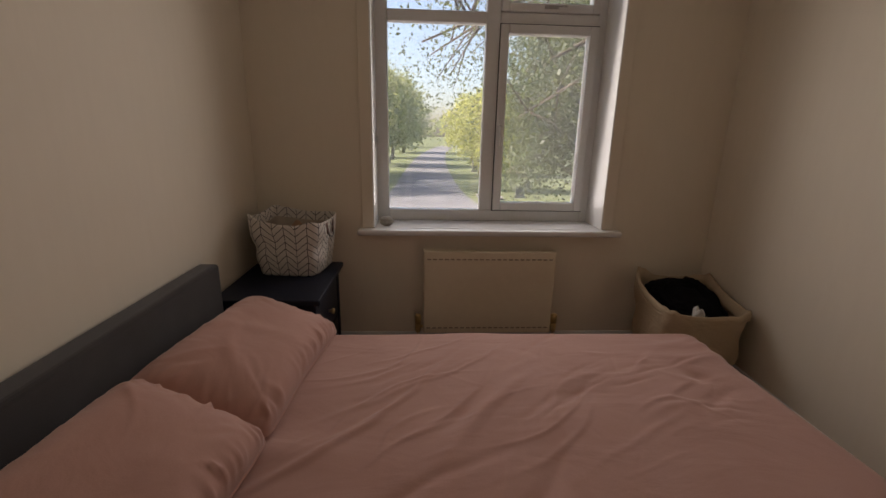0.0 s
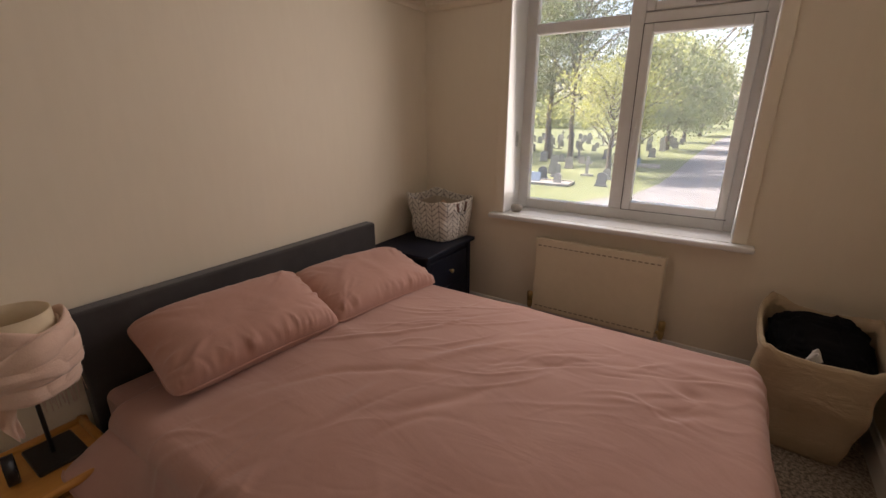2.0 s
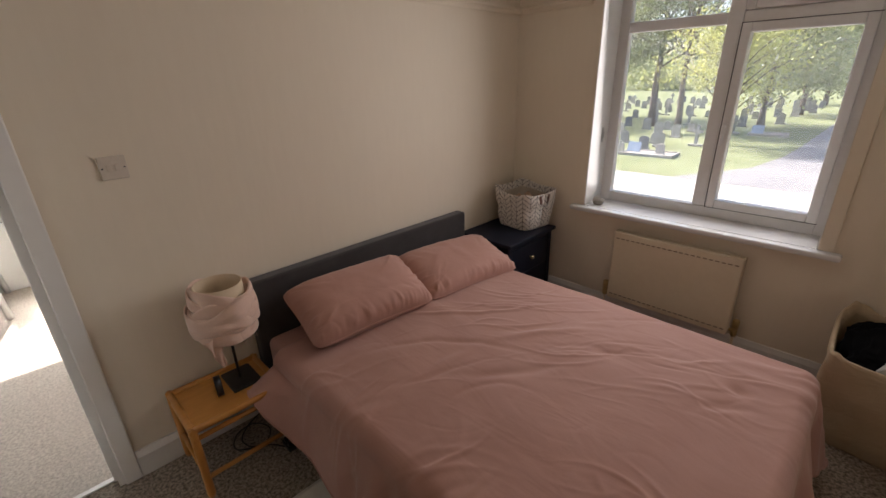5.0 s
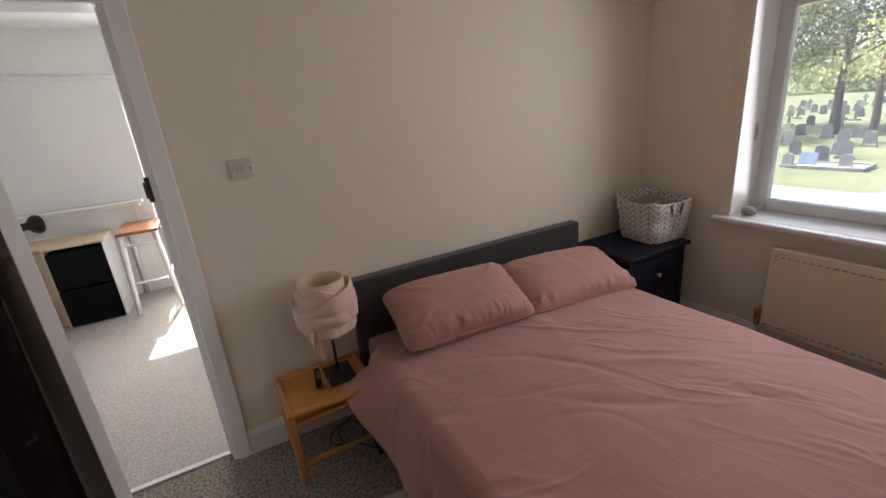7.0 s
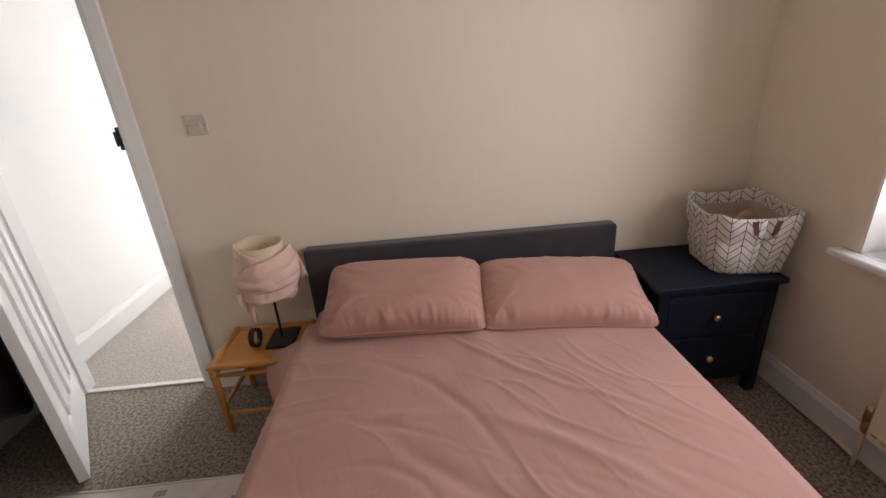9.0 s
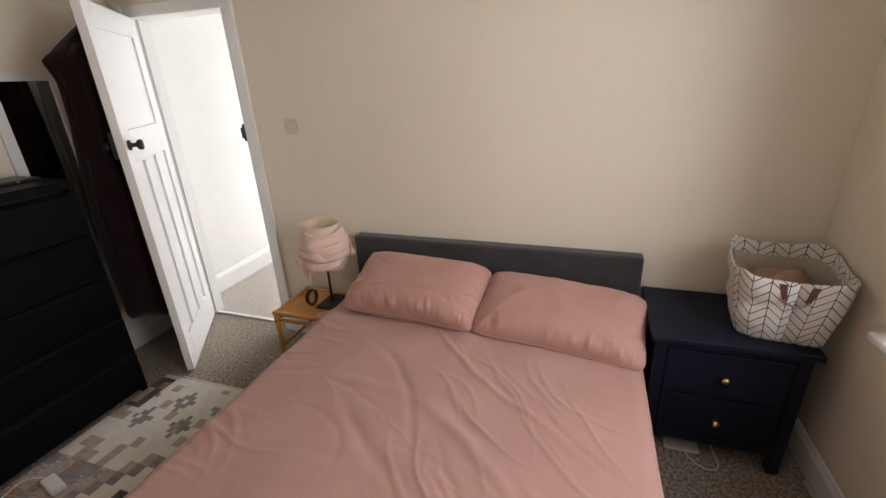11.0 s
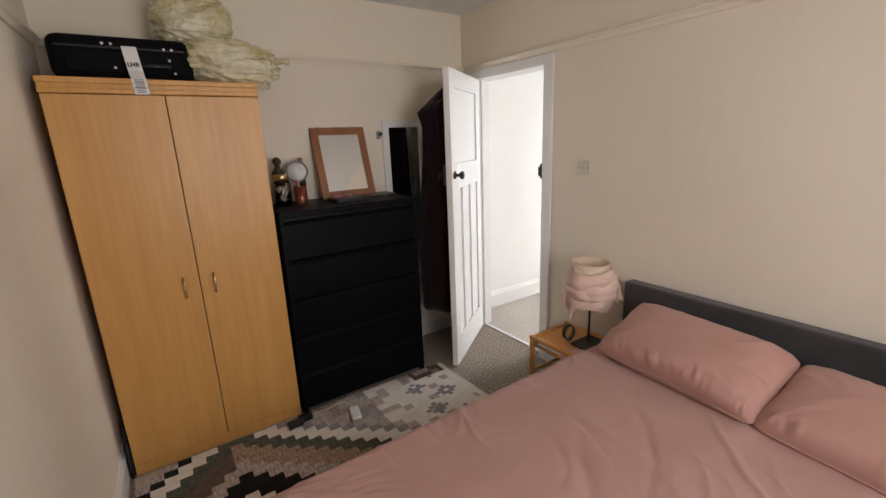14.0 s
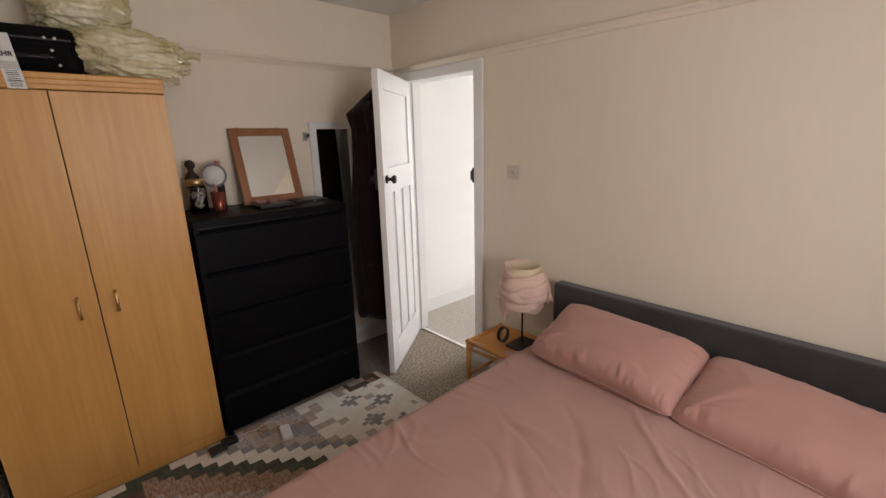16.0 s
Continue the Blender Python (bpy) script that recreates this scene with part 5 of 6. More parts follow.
mr = new("tabletop_mirror")
mr.matrix_world = pose(0.092, -1.122, CZ, lean, 0, 0)
tagged(mr, "square mirror in a red-brown pine frame leaning on the wall", "mirror")
mw, mh, fw = 0.368, 0.465, 0.048
part("frame", boxes([((-mw / 2, -0.012, 0), (-mw / 2 + fw, 0.012, mh)), ((mw / 2 - fw, -0.012, 0), (mw / 2, 0.012, mh)), ((-mw / 2 + fw, -0.012, 0), (mw / 2 - fw, 0.012, fw)), ((-mw / 2 + fw, -0.012, mh - fw), (mw / 2 - fw, 0.012, mh))], 0.004), M_FRAME, mr, local=True)
part("mirror_glass", box((-mw / 2 + fw - 0.004, -0.006, fw - 0.004), (mw / 2 - fw + 0.004, 0.005, mh - fw + 0.004)), M_MIRROR, mr, local=True)
part("backing", box((-mw / 2 + 0.01, -0.014, 0.01), (mw / 2 - 0.01, -0.008, mh - 0.01)), M_FRAME, mr, local=True)
for x in (-0.115, 0.125):
    part("fixing_plate", box((x - 0.012, -0.012, mh), (x + 0.012, -0.008, mh + 0.012), 0.002), M_BRASS, mr, local=True)

# objects on the chest
def jar():
    x, y, z = 0.525, -1.085, CZ
    t = thing("glass_jar", (x, y, z), "clear glass jar of trinkets with a gold lid", "jar")
    part("glass", lathe(x, y, [(0, z), (0.043, z), (0.046, z + 0.006), (0.046, z + 0.130), (0.041, z + 0.146), (0.039, z + 0.146), (0.042, z + 0.128), (0.042, z + 0.008), (0, z + 0.006)], 24), M_JARGLASS, t, smooth=True)
    part("lid", lathe(x, y, [(0.0, z + 0.147), (0.044, z + 0.147), (0.045, z + 0.176), (0.040, z + 0.181), (0, z + 0.182)], 24), M_BRASS, t, "gold lid", smooth=False)
    bm = bmesh.new()
    g = random.Random(7)
    for _ in range(30):
        c = (x + g.uniform(-0.026, 0.026), y + g.uniform(-0.026, 0.026), z + 0.018 + g.uniform(0, 0.09))
        bmesh.ops.create_icosphere(bm, subdivisions=1, radius=g.uniform(0.008, 0.013), matrix=Matrix.Translation(c))
    part("contents", bm, M_WHITECLOTH, t, "pale and dark trinkets")


jar()
bx, by = 0.520, -1.165
bt = thing("perfume_bottle", (bx, by, CZ), "dark brown bottle with a round stopper behind the jar", "bottle")
part("bottle", lathe(bx, by, [(0, CZ), (0.034, CZ), (0.036, CZ + 0.01), (0.036, CZ + 0.19), (0.016, CZ + 0.215), (0.014, CZ + 0.235), (0, CZ + 0.236)], 20), M_BROWNBRUSH, bt, smooth=True)
bm = bmesh.new()
bmesh.ops.create_uvsphere(bm, u_segments=16, v_segments=10, radius=0.026, matrix=Matrix.Translation((bx, by, CZ + 0.255)))
part("stopper", bm, M_BROWNBRUSH, bt, smooth=True)

cx, cy = 0.425, -1.075
cp = thing("brush_cup", (cx, cy, CZ), "copper-red glass tumbler holding make-up brushes", "cup")
part("cup", lathe(cx, cy, [(0, CZ), (0.032, CZ), (0.034, CZ + 0.006), (0.038, CZ + 0.105), (0.035, CZ + 0.105), (0.031, CZ + 0.01), (0, CZ + 0.008)], 24), M_COPPER, cp, smooth=True)
for i, (dx, dy, h) in enumerate(((0.012, 0.008, 0.15), (-0.016, 0.004, 0.13), (0.0, -0.014, 0.14))):
    part("brush", tube([(cx + dx * 0.6, cy + dy * 0.6, CZ + 0.012), (cx + dx * 1.3, cy + dy * 1.3, CZ + h)], [0.004, 0.006], 8), M_PINKGLASS if i != 1 else M_BLACKPLASTIC, cp)

vx, vy, vz = 0.415, -1.135, CZ
vm = thing("vanity_mirror", (vx, vy, vz), "round white make-up mirror on a stand", "mirror")
disc = lathe(0, 0, [(0, -0.008), (0.060, -0.008), (0.066, -0.002), (0.066, 0.006), (0.058, 0.008), (0.055, 0.004), (0, 0.004)], 36)
bmesh.ops.rotate(disc, verts=disc.verts, cent=(0, 0, 0), matrix=Matrix.Rotation(radians(-80), 3, "X") @ Matrix.Rotation(0, 3, "Z"))
bmesh.ops.rotate(disc, verts=disc.verts, cent=(0, 0, 0), matrix=Matrix.Rotation(radians(-14), 3, "Z"))
bmesh.ops.translate(disc, verts=disc.verts, vec=(vx, vy, vz + 0.190))
part("disc", disc, M_GREYINK, vm, "grey round rim", smooth=False)
face = lathe(0, 0, [(0, 0.0055), (0.054, 0.0055), (0.054, 0.0045)], 32)
for ax, an in (("X", -80), ("Z", -14)):
    bmesh.ops.rotate(face, verts=face.verts, cent=(0, 0, 0), matrix=Matrix.Rotation(radians(an), 3, ax))
bmesh.ops.translate(face, verts=face.verts, vec=(vx, vy, vz + 0.190))
# Plain white colour here stands for the pale reflection in the mirror.
part("face", face, M_PAPER, vm, "round mirror face, its pale reflection put in as white")
part("stand", tube([(vx, vy - 0.012, vz), (vx, vy - 0.016, vz + 0.14)], 0.006), M_BLACKPLASTIC, vm)
part("foot", lathe(vx, vy - 0.012, [(0, vz), (0.04, vz), (0.04, vz + 0.008), (0, vz + 0.012)], 20), M_BLACKPLASTIC, vm)
sp = thing("spray_bottle", (0.372, -1.19, CZ), "slim pink-brown bottle standing by the mirror", "bottle")
part("bottle", lathe(0.372, -1.19, [(0, CZ), (0.020, CZ), (0.020, CZ + 0.21), (0.012, CZ + 0.225), (0, CZ + 0.226)], 16), M_BROWNBRUSH, sp, smooth=True)
part("cap", lathe(0.372, -1.19, [(0, CZ + 0.222), (0.015, CZ + 0.222), (0.015, CZ + 0.268), (0, CZ + 0.270)], 14), M_PINKGLASS, sp, smooth=True)

tr = thing("tray", (0.16, -0.985, CZ), "flat black tray holding two round compacts", "tray")
part("tray_body", box((0.065, -1.075, CZ), (0.265, -0.895, CZ + 0.022), 0.006), M_BLACKPLASTIC, tr)
for x in (0.215, 0.145):
    k = thing("compact", (x, -1.02, CZ + 0.022), "round pink-brown powder compact on the black tray", "compact", "compacts on the tray")
    part("case", lathe(x, -1.02, [(0, CZ + 0.022), (0.028, CZ + 0.022), (0.030, CZ + 0.028), (0.028, CZ + 0.036), (0, CZ + 0.037)], 20), M_PINKGLASS, k)
lp = thing("tablet", (-0.09, -1.06, CZ), "thin black tablet lying on the chest", "tablet")
part("body", box((-0.185, -1.135, CZ), (0.02, -0.965, CZ + 0.012), 0.004), M_BLACKPLASTIC, lp)
part("screen", box((-0.175, -1.127, CZ + 0.012), (0.010, -0.973, CZ + 0.0135)), M_BLACKPLASTIC, lp)
part("button", box((-0.10, -0.9655, CZ + 0.003), (-0.085, -0.9635, CZ + 0.009), 0.001), M_STEEL, lp)

# ---- long mirror, gown and hook ----
fm = thing("wall_mirror", (-0.40, YS + 0.02, 0.40), "long mirror in a white painted frame beside the chest", "mirror")
FX0, FX1, FZ0, FZ1 = -0.585, -0.240, 0.42, 1.705
part("frame", boxes([((FX0, YS, FZ0), (FX0 + 0.05, YS + 0.022, FZ1)), ((FX1 - 0.05, YS, FZ0), (FX1, YS + 0.022, FZ1)), ((FX0 + 0.05, YS, FZ0), (FX1 - 0.05, YS + 0.022, FZ0 + 0.05)), ((FX0 + 0.05, YS, FZ1 - 0.045), (FX1 - 0.05, YS + 0.022, FZ1))], 0.004), M_GLOSS, fm)
part("mirror_glass", box((FX0 + 0.047, YS + 0.004, FZ0 + 0.047), (FX1 - 0.047, YS + 0.012, FZ1 - 0.042)), M_MIRROR, fm)
hk = thing("wall_hook", (-0.21, YS, 1.58), "small dark metal hook screwed to the wall", "hook")
part("plate", box((-0.228, YS, 1.585), (-0.196, YS + 0.008, 1.640), 0.003), M_STEEL, hk)
part("hook", tube([(-0.212, YS + 0.006, 1.615), (-0.212, YS + 0.045, 1.610), (-0.212, YS + 0.055, 1.625)], [0.007, 0.007, 0.010]), M_BLACKMETAL, hk)

# gown on the room side of the door; local x along the door, y away from it
gn = new("dressing_gown")
gn.matrix_world = pose(HX, HY, 0.008, 0, 0, door_angle)
tagged(gn, "dark maroon dressing gown hanging on the back of the door", "dressing gown")


def garment(name, spans, mat_, seed, parent, label=""):
    """A hanging garment: rows of (z, x from, x to, bulge) closed round a flattened section with folds."""
    n = 90
    t = np.linspace(0, 2 * math.pi, n, endpoint=False)
    zs = np.linspace(spans[0][0], spans[-1][0], 60)
    src = np.array(spans)
    order = np.argsort(src[:, 0])
    src = src[order]
    P = np.zeros((60, n, 3))
    rng = np.random.default_rng(seed)
    ph = rng.uniform(0, 6, 4)
    for i, z in enumerate(zs):
        x0, x1, b = (np.interp(z, src[:, 0], src[:, k]) for k in (1, 2, 3))
        c, s = np.cos(t), np.sin(t)
        x = (x0 + x1) / 2 + (x1 - x0) / 2 * np.sign(c) * np.abs(c) ** 0.7
        fold = 0.016 * np.sin(5 * t + ph[0] + 1.5 * z) + 0.005 * np.sin(11 * t + ph[1] - 2 * z)
        y = -0.030 - b / 2 + (b / 2) * np.sign(s) * np.abs(s) ** 0.8 + fold * np.clip(b / 0.1, 0.2, 1) * (s < 0.4)
        P[i, :, 0], P[i, :, 1], P[i, :, 2] = x, np.minimum(y, -0.024), z + 0.012 * np.sin(3 * t + ph[2]) * (z < 0.7)
    me = grid_mesh(name, P.transpose(1, 0, 2), mat_, close_u=True)
    bm = bmesh.new()
    bm.from_mesh(me)
    bmesh.ops.holes_fill(bm, edges=[e for e in bm.edges if e.is_boundary], sides=0)
    bm.to_mesh(me)
    bm.free()
    return under(name, me, parent, label)


garment("body", [(1.885, 0.46, 0.53, 0.03), (1.75, 0.39, 0.68, 0.135), (1.72, 0.37, 0.69, 0.145), (1.66, 0.37, 0.67, 0.12), (1.45, 0.36, 0.67, 0.13), (1.1, 0.35, 0.66, 0.17), (0.76, 0.34, 0.65, 0.19)], M_GOWN, 3, gn)
garment("sleeve", [(1.80, 0.57, 0.62, 0.07), (1.735, 0.55, 0.69, 0.16), (1.715, 0.54, 0.69, 0.16), (1.64, 0.53, 0.675, 0.135), (1.45, 0.52, 0.67, 0.14), (1.1, 0.52, 0.67, 0.175), (0.75, 0.53, 0.65, 0.20), (0.40, 0.545, 0.625, 0.205), (0.365, 0.55, 0.615, 0.19)], M_GOWN, 6, gn, "long dark maroon sleeve")
part("hanging_loop", tube([(0.48, -0.03, 1.83), (0.48, -0.02, 1.90), (0.48, -0.008, 1.905)], 0.004), M_GOWNB, gn, local=True)

rb = new("satin_robe")
rb.matrix_world = pose(HX, HY, 0.008, 0, 0, door_angle)
tagged(rb, "grey-green satin robe hanging on the door beside the dressing gown", "robe")
garment("body", [(1.80, 0.17, 0.24, 0.03), (1.70, 0.09, 0.33, 0.09), (1.45, 0.08, 0.345, 0.10), (1.0, 0.08, 0.335, 0.11), (0.42, 0.08, 0.31, 0.12)], M_ROBE, 11, rb)
part("hanging_loop", tube([(0.17, -0.03, 1.76), (0.17, -0.02, 1.82), (0.17, -0.004, 1.83)], 0.004), M_ROBE, rb, local=True)

# ---- rug ----
RUGX0, RUGX1, RUGY0, RUGY1, CELL, CELLY = -0.335, 1.478, -0.782, 0.62, 0.03025, 0.0250
R_CREAM = mat("cream_rug_wool", (0.84, 0.80, 0.72), (0.72, 0.67, 0.59), 0.95, coarse=20, fine=260, bump=0.8, depth=0.004, spec=0.1)
R_GREY = mat("grey_rug_wool", (0.36, 0.34, 0.33), (0.22, 0.21, 0.205), 0.95, coarse=40, fine=260, bump=0.8, depth=0.004, stretch=(1, 0.2, 1), spec=0.1)
R_TAUPE = mat("taupe_rug_wool", (0.54, 0.46, 0.40), (0.38, 0.315, 0.265), 0.95, coarse=40, fine=260, bump=0.8, depth=0.004, stretch=(1, 0.2, 1), spec=0.1)
R_BLACK = mat("black_rug_wool", (0.025, 0.022, 0.022), (0.012, 0.011, 0.011), 0.95, coarse=20, fine=260, bump=0.8, depth=0.004, spec=0.1)
R_GREEN = mat("moss_green_rug_wool", (0.13, 0.14, 0.105), (0.065, 0.07, 0.055), 0.95, coarse=70, fine=260, bump=0.8, depth=0.004, stretch=(1, 0.3, 1), spec=0.1)
R_BROWN = mat("brown_rug_wool", (0.17, 0.125, 0.10), (0.10, 0.075, 0.06), 0.95, coarse=30, fine=260, bump=0.8, depth=0.004, spec=0.1)
R_FLECK = mat("flecked_rug_wool", (0.66, 0.58, 0.53), (0.21, 0.165, 0.15), 0.95, coarse=90, fine=300, bump=0.8, depth=0.004, stretch=(1, 0.35, 1), spec=0.1)
R_RUST = mat("rust_flecked_rug_wool", (0.54, 0.38, 0.28), (0.17, 0.11, 0.08), 0.95, coarse=90, fine=300, bump=0.8, depth=0.004, stretch=(1, 0.35, 1), spec=0.1)
RUG_MATS = [R_CREAM, R_GREY, R_TAUPE, R_BLACK, R_GREEN, R_BROWN, R_FLECK, R_RUST]


def rug_colour(fi, fj):
    """Stepped diamonds round a white cross, then a paler band with small stepped clusters in grey."""
    i, j = fi // 2, fj // 2
    ci, cj = 22, 10
    d = abs(i - ci) + abs(j - cj)
    if d <= 1:
        return 0
    if d <= 4:
        return 3
    if d <= 6:
        return 6
    if d <= 9:
        return 5 if i > ci else 7
    if d <= 11:
        return 4
    if d <= 13:
        return 0
    if d <= 15 and i > ci:
        return 3 if d <= 14 else 6
    if d == 14:
        return 1
    if fi < 1:
        return 0
    h = int(abs(noise.noise(Vector((fi * 3.7, fj * 5.3, 2.2)))) * 40)
    hc = int(abs(noise.noise(Vector((i * 3.7, j * 5.3, 2.2)))) * 40)
    if fj < 4 and fi < 9:
        return (5, 7, 2)[hc % 3]
    if fi <= 15:
        k = round((fj - 7) / 5)
        a, b = (5 if k % 2 else 10) - (fj > 30), 7 + 5 * k
        near = abs(fi - a) * 0.8 + abs(fj - b)
        return 1 if near <= 2.2 and h % 9 else (2 if hc % 13 == 0 else 0)
    if fi <= 19:
        return 0 if hc % 3 else 2
    return (2, 6, 2, 1, 7)[(d + hc % 2) % 5]


nx, ny = int(round((RUGX1 - RUGX0) / CELL)), int(round((RUGY1 - RUGY0) / CELLY))
gx = np.linspace(RUGX0, RUGX1, nx + 1)
gy = np.linspace(RUGY0, RUGY1, ny + 1)
verts, faces, mids = [], [], []
for j in range(ny + 1):
    for i in range(nx + 1):
        wav = 0.006 * noise.noise(Vector((gx[i] * 2.2, gy[j] * 2.2, 0.3)))
        verts.append((gx[i] + 0.004 * noise.noise(Vector((gx[i] * 9, gy[j] * 9, 4))) + wav, gy[j] + (0.005 * noise.noise(Vector((gx[i] * 9, gy[j] * 9, 8))) if 0 < j else 0), 0.011 + 0.003 * noise.noise(Vector((gx[i] * 4, gy[j] * 4, 1)))))
for j in range(ny):
    for i in range(nx):
        a = j * (nx + 1) + i
        faces.append((a, a + 1, a + nx + 2, a + nx + 1))
        mids.append(rug_colour(i, j))
me = bpy.data.meshes.new("rug")
me.from_pydata(verts, [], faces)
for m in RUG_MATS:
    me.materials.append(m)
me.polygons.foreach_set("material_index", mids)
rug = tagged(new("rug", me), "flat-woven rug with stepped diamonds in cream, black and green", "rug")
thicken(rug, 0.009, -1)
part("edge_cord", tube([(RUGX0 - 0.004, RUGY0 + 0.02, 0.008), (RUGX0 + 0.004, -0.55, 0.009), (RUGX0 - 0.002, -0.2, 0.008), (RUGX0, 0.3, 0.008)], 0.007), R_CREAM, rug, "white corded edge")

# charger and plug on the rug
cg = thing("power_adapter", (0.405, -0.575, 0.014), "white power adapter lying on the patterned rug", "charger")
bm = box((-0.027, -0.060, 0.0), (0.027, 0.060, 0.026), 0.007, 3)
bmesh.ops.rotate(bm, verts=bm.verts, cent=(0, 0, 0), matrix=Matrix.Rotation(radians(-12), 3, "Z"))
part("brick", bm, M_WHITEPLASTIC, cg, local=True)
part("lead", tube(smooth_pts([(0.398, -0.620, 0.026), (0.41, -0.66, 0.045), (0.45, -0.70, 0.05), (0.51, -0.715, 0.03), (0.56, -0.735, 0.018), (0.62, -0.73, 0.02)]), 0.0028, 6), M_WCABLE, cg)
bm = box((0.615, -0.745, 0.013), (0.695, -0.695, 0.045), 0.008, 2)
add_box(bm, (0.675, -0.735, 0.013), (0.760, -0.670, 0.036), 0.010, 2)
add_tube(bm, [(0.67, -0.70, 0.03), (0.72, -0.66, 0.035), (0.76, -0.67, 0.018)], 0.006)
solid("plug", bm, M_BLACKPLASTIC, "black plug and adaptor at the foot of the wardrobe", "plug")
# thin folded stand in the gap beside the wardrobe
bm = bmesh.new()
add_tube(bm, [(1.482, -0.80, 0.0), (1.482, -0.82, 0.22)], 0.006)
add_tube(bm, [(1.484, -0.84, 0.0), (1.484, -0.85, 0.26)], 0.006)
add_box(bm, (1.474, -0.90, 0.0), (1.490, -0.82, 0.16), 0.003)
solid("folded_stand", bm, M_BLACKPLASTIC, "narrow black folded stand slotted beside the wardrobe", "stand")

# ---- far room things ----
ms = thing("mantel_shelf", (-3.98, -1.55, 0), "white painted mantel shelf on the far wall", "mantel", kind="structure")
part("shelf", box((-4.05, -2.3, 0.925), (-3.93, -0.84, 0.955), 0.008), M_GLOSS, ms)
part("moulding", box((-4.05, -2.27, 0.895), (-3.96, -0.87, 0.925), 0.008), M_GLOSS, ms)
part("surround", box((-4.05, -2.22, 0.0), (-4.03, -0.92, 0.895), 0.003), M_GLOSS, ms)
du = thing("drawer_unit", (-3.75, -1.690, 0), "pale birch drawer unit in the far room", "drawer unit")
part("body", box((-4.02, -2.050, 0.0), (-3.56, -1.580, 0.69), 0.003), M_BIRCH, du)
for i in range(3):
    part("drawer", box((-3.562, -2.045, 0.03 + i * 0.22), (-3.545, -1.585, 0.03 + i * 0.22 + 0.21), 0.003), M_BIRCH, du)
part("top", box((-4.025, -2.060, 0.69), (-3.54, -1.575, 0.71), 0.003), M_BIRCH, du)
bu = thing("box_unit", (-3.7, -1.350, 0), "low cube shelf with a birch top and two black storage boxes", "shelf unit")
part("top", box((-3.92, -1.570, 0.700), (-3.48, -1.140, 0.722), 0.003), M_BIRCH, bu)
part("side_panel", box((-3.92, -1.570, 0), (-3.48, -1.552, 0.70)), M_BIRCH, bu)
part("side_panel", box((-3.92, -1.158, 0), (-3.48, -1.140, 0.70)), M_GLOSS, bu)
for z0, z1 in ((0.01, 0.335), (0.35, 0.67)):
    part("storage_box", box((-3.90, -1.550, z0), (-3.465, -1.160, z1), 0.010), M_SUITCASE, bu, "black fabric storage box")
dk = thing("desk", (-3.7, -0.9, 0), "small white trestle table with a dark top below the sunny window", "table")
part("tabletop", box((-4.02, -1.055, 0.715), (-3.47, -0.735, 0.742), 0.004), M_FRAME, dk)
for y, yf in ((-1.02, -1.045), (-0.765, -0.705)):
    for x0, x1 in ((-3.50, -3.385), (-3.98, -4.03)):
        part("leg", tube([(x0, y, 0.715), (x1, yf, 0.0)], 0.022, 4), M_GLOSS, dk)
for z, k in ((0.28, 0.6), (0.62, 0.15)):
    part("stretcher", tube([(-3.50 + 0.11 * k, -1.03, z), (-3.50 + 0.11 * k, -0.765 + 0.05 * k, z)], 0.012, 4), M_GLOSS, dk)
part("stretcher", tube([(-3.43, -0.73, 0.30), (-4.0, -0.73, 0.30)], 0.012, 4), M_GLOSS, dk)
pl = thing("potted_plant", (-4.04, -0.55, 0.622), "small green potted plant on the far window sill", "plant")
part("pot", lathe(-4.04, -0.55, [(0, 0.622), (0.04, 0.622), (0.05, 0.70), (0.045, 0.70), (0.042, 0.69), (0, 0.69)], 18), M_GLOSS, pl)
bm = bmesh.new()
g = random.Random(3)
for i in range(26):
    a, h, r = g.uniform(0, 6.28), g.uniform(0.04, 0.22), g.uniform(0.03, 0.12)
    b0 = Vector((-4.04, -0.55, 0.69))
    tip = b0 + Vector((r * math.cos(a), r * math.sin(a), h))
    side = Vector((-math.sin(a), math.cos(a), 0)) * 0.022
    m_ = b0.lerp(tip, 0.6) + Vector((0, 0, 0.02))
    bm.faces.new([bm.verts.new(p) for p in (b0, m_ + side, tip, m_ - side)])
part("leaves", bm, M_LEAFG, pl)

# ---- outdoors: the burial ground north of the house ----
GZ = -2.9
solid("ground", box((-400, -300, GZ - 0.5), (400, 500, GZ)), M_GRASS, "short spring grass of the burial ground", "ground", "structure")
solid("yard", box((-16, 3.2, GZ), (12, 20.8, GZ + 0.02)), M_PALE, "pale sunlit gravel yard before the house", "yard", "structure")
bm = bmesh.new()
NR = 30
prev = None
for i in range(NR + 1):
    y = 20.8 + i * (150 - 20.8) / NR
    bend = 0.0006 * max(0, y - 30) ** 2
    flare = 3.2 * math.exp(-(y - 20.8) / 3.5)
    cur = [bm.verts.new((-2.1 + bend - flare, y, GZ + 0.03)), bm.verts.new((2.9 + bend + flare * 0.7, y, GZ + 0.03))]
    if prev:
        bm.faces.new((prev[0], prev[1], cur[1], cur[0]))
    prev = cur
solid("road", bm, M_ROAD, "worn grey tarmac drive running straight between trees", "road", "structure")
solid("outer_wall", boxes([((-4.3, YN + 0.33, GZ), (WX0 - 0.0, YN + 0.45, 5.2)), ((WX1, YN + 0.33, GZ), (6, YN + 0.45, 5.2)), ((WX0, YN + 0.33, GZ), (WX1, YN + 0.45, 0.70)), ((WX0, YN + 0.33, WZ1), (WX1, YN + 0.45, 5.2))]), M_BRICK, "rendered outer wall of the house", "wall", "structure")


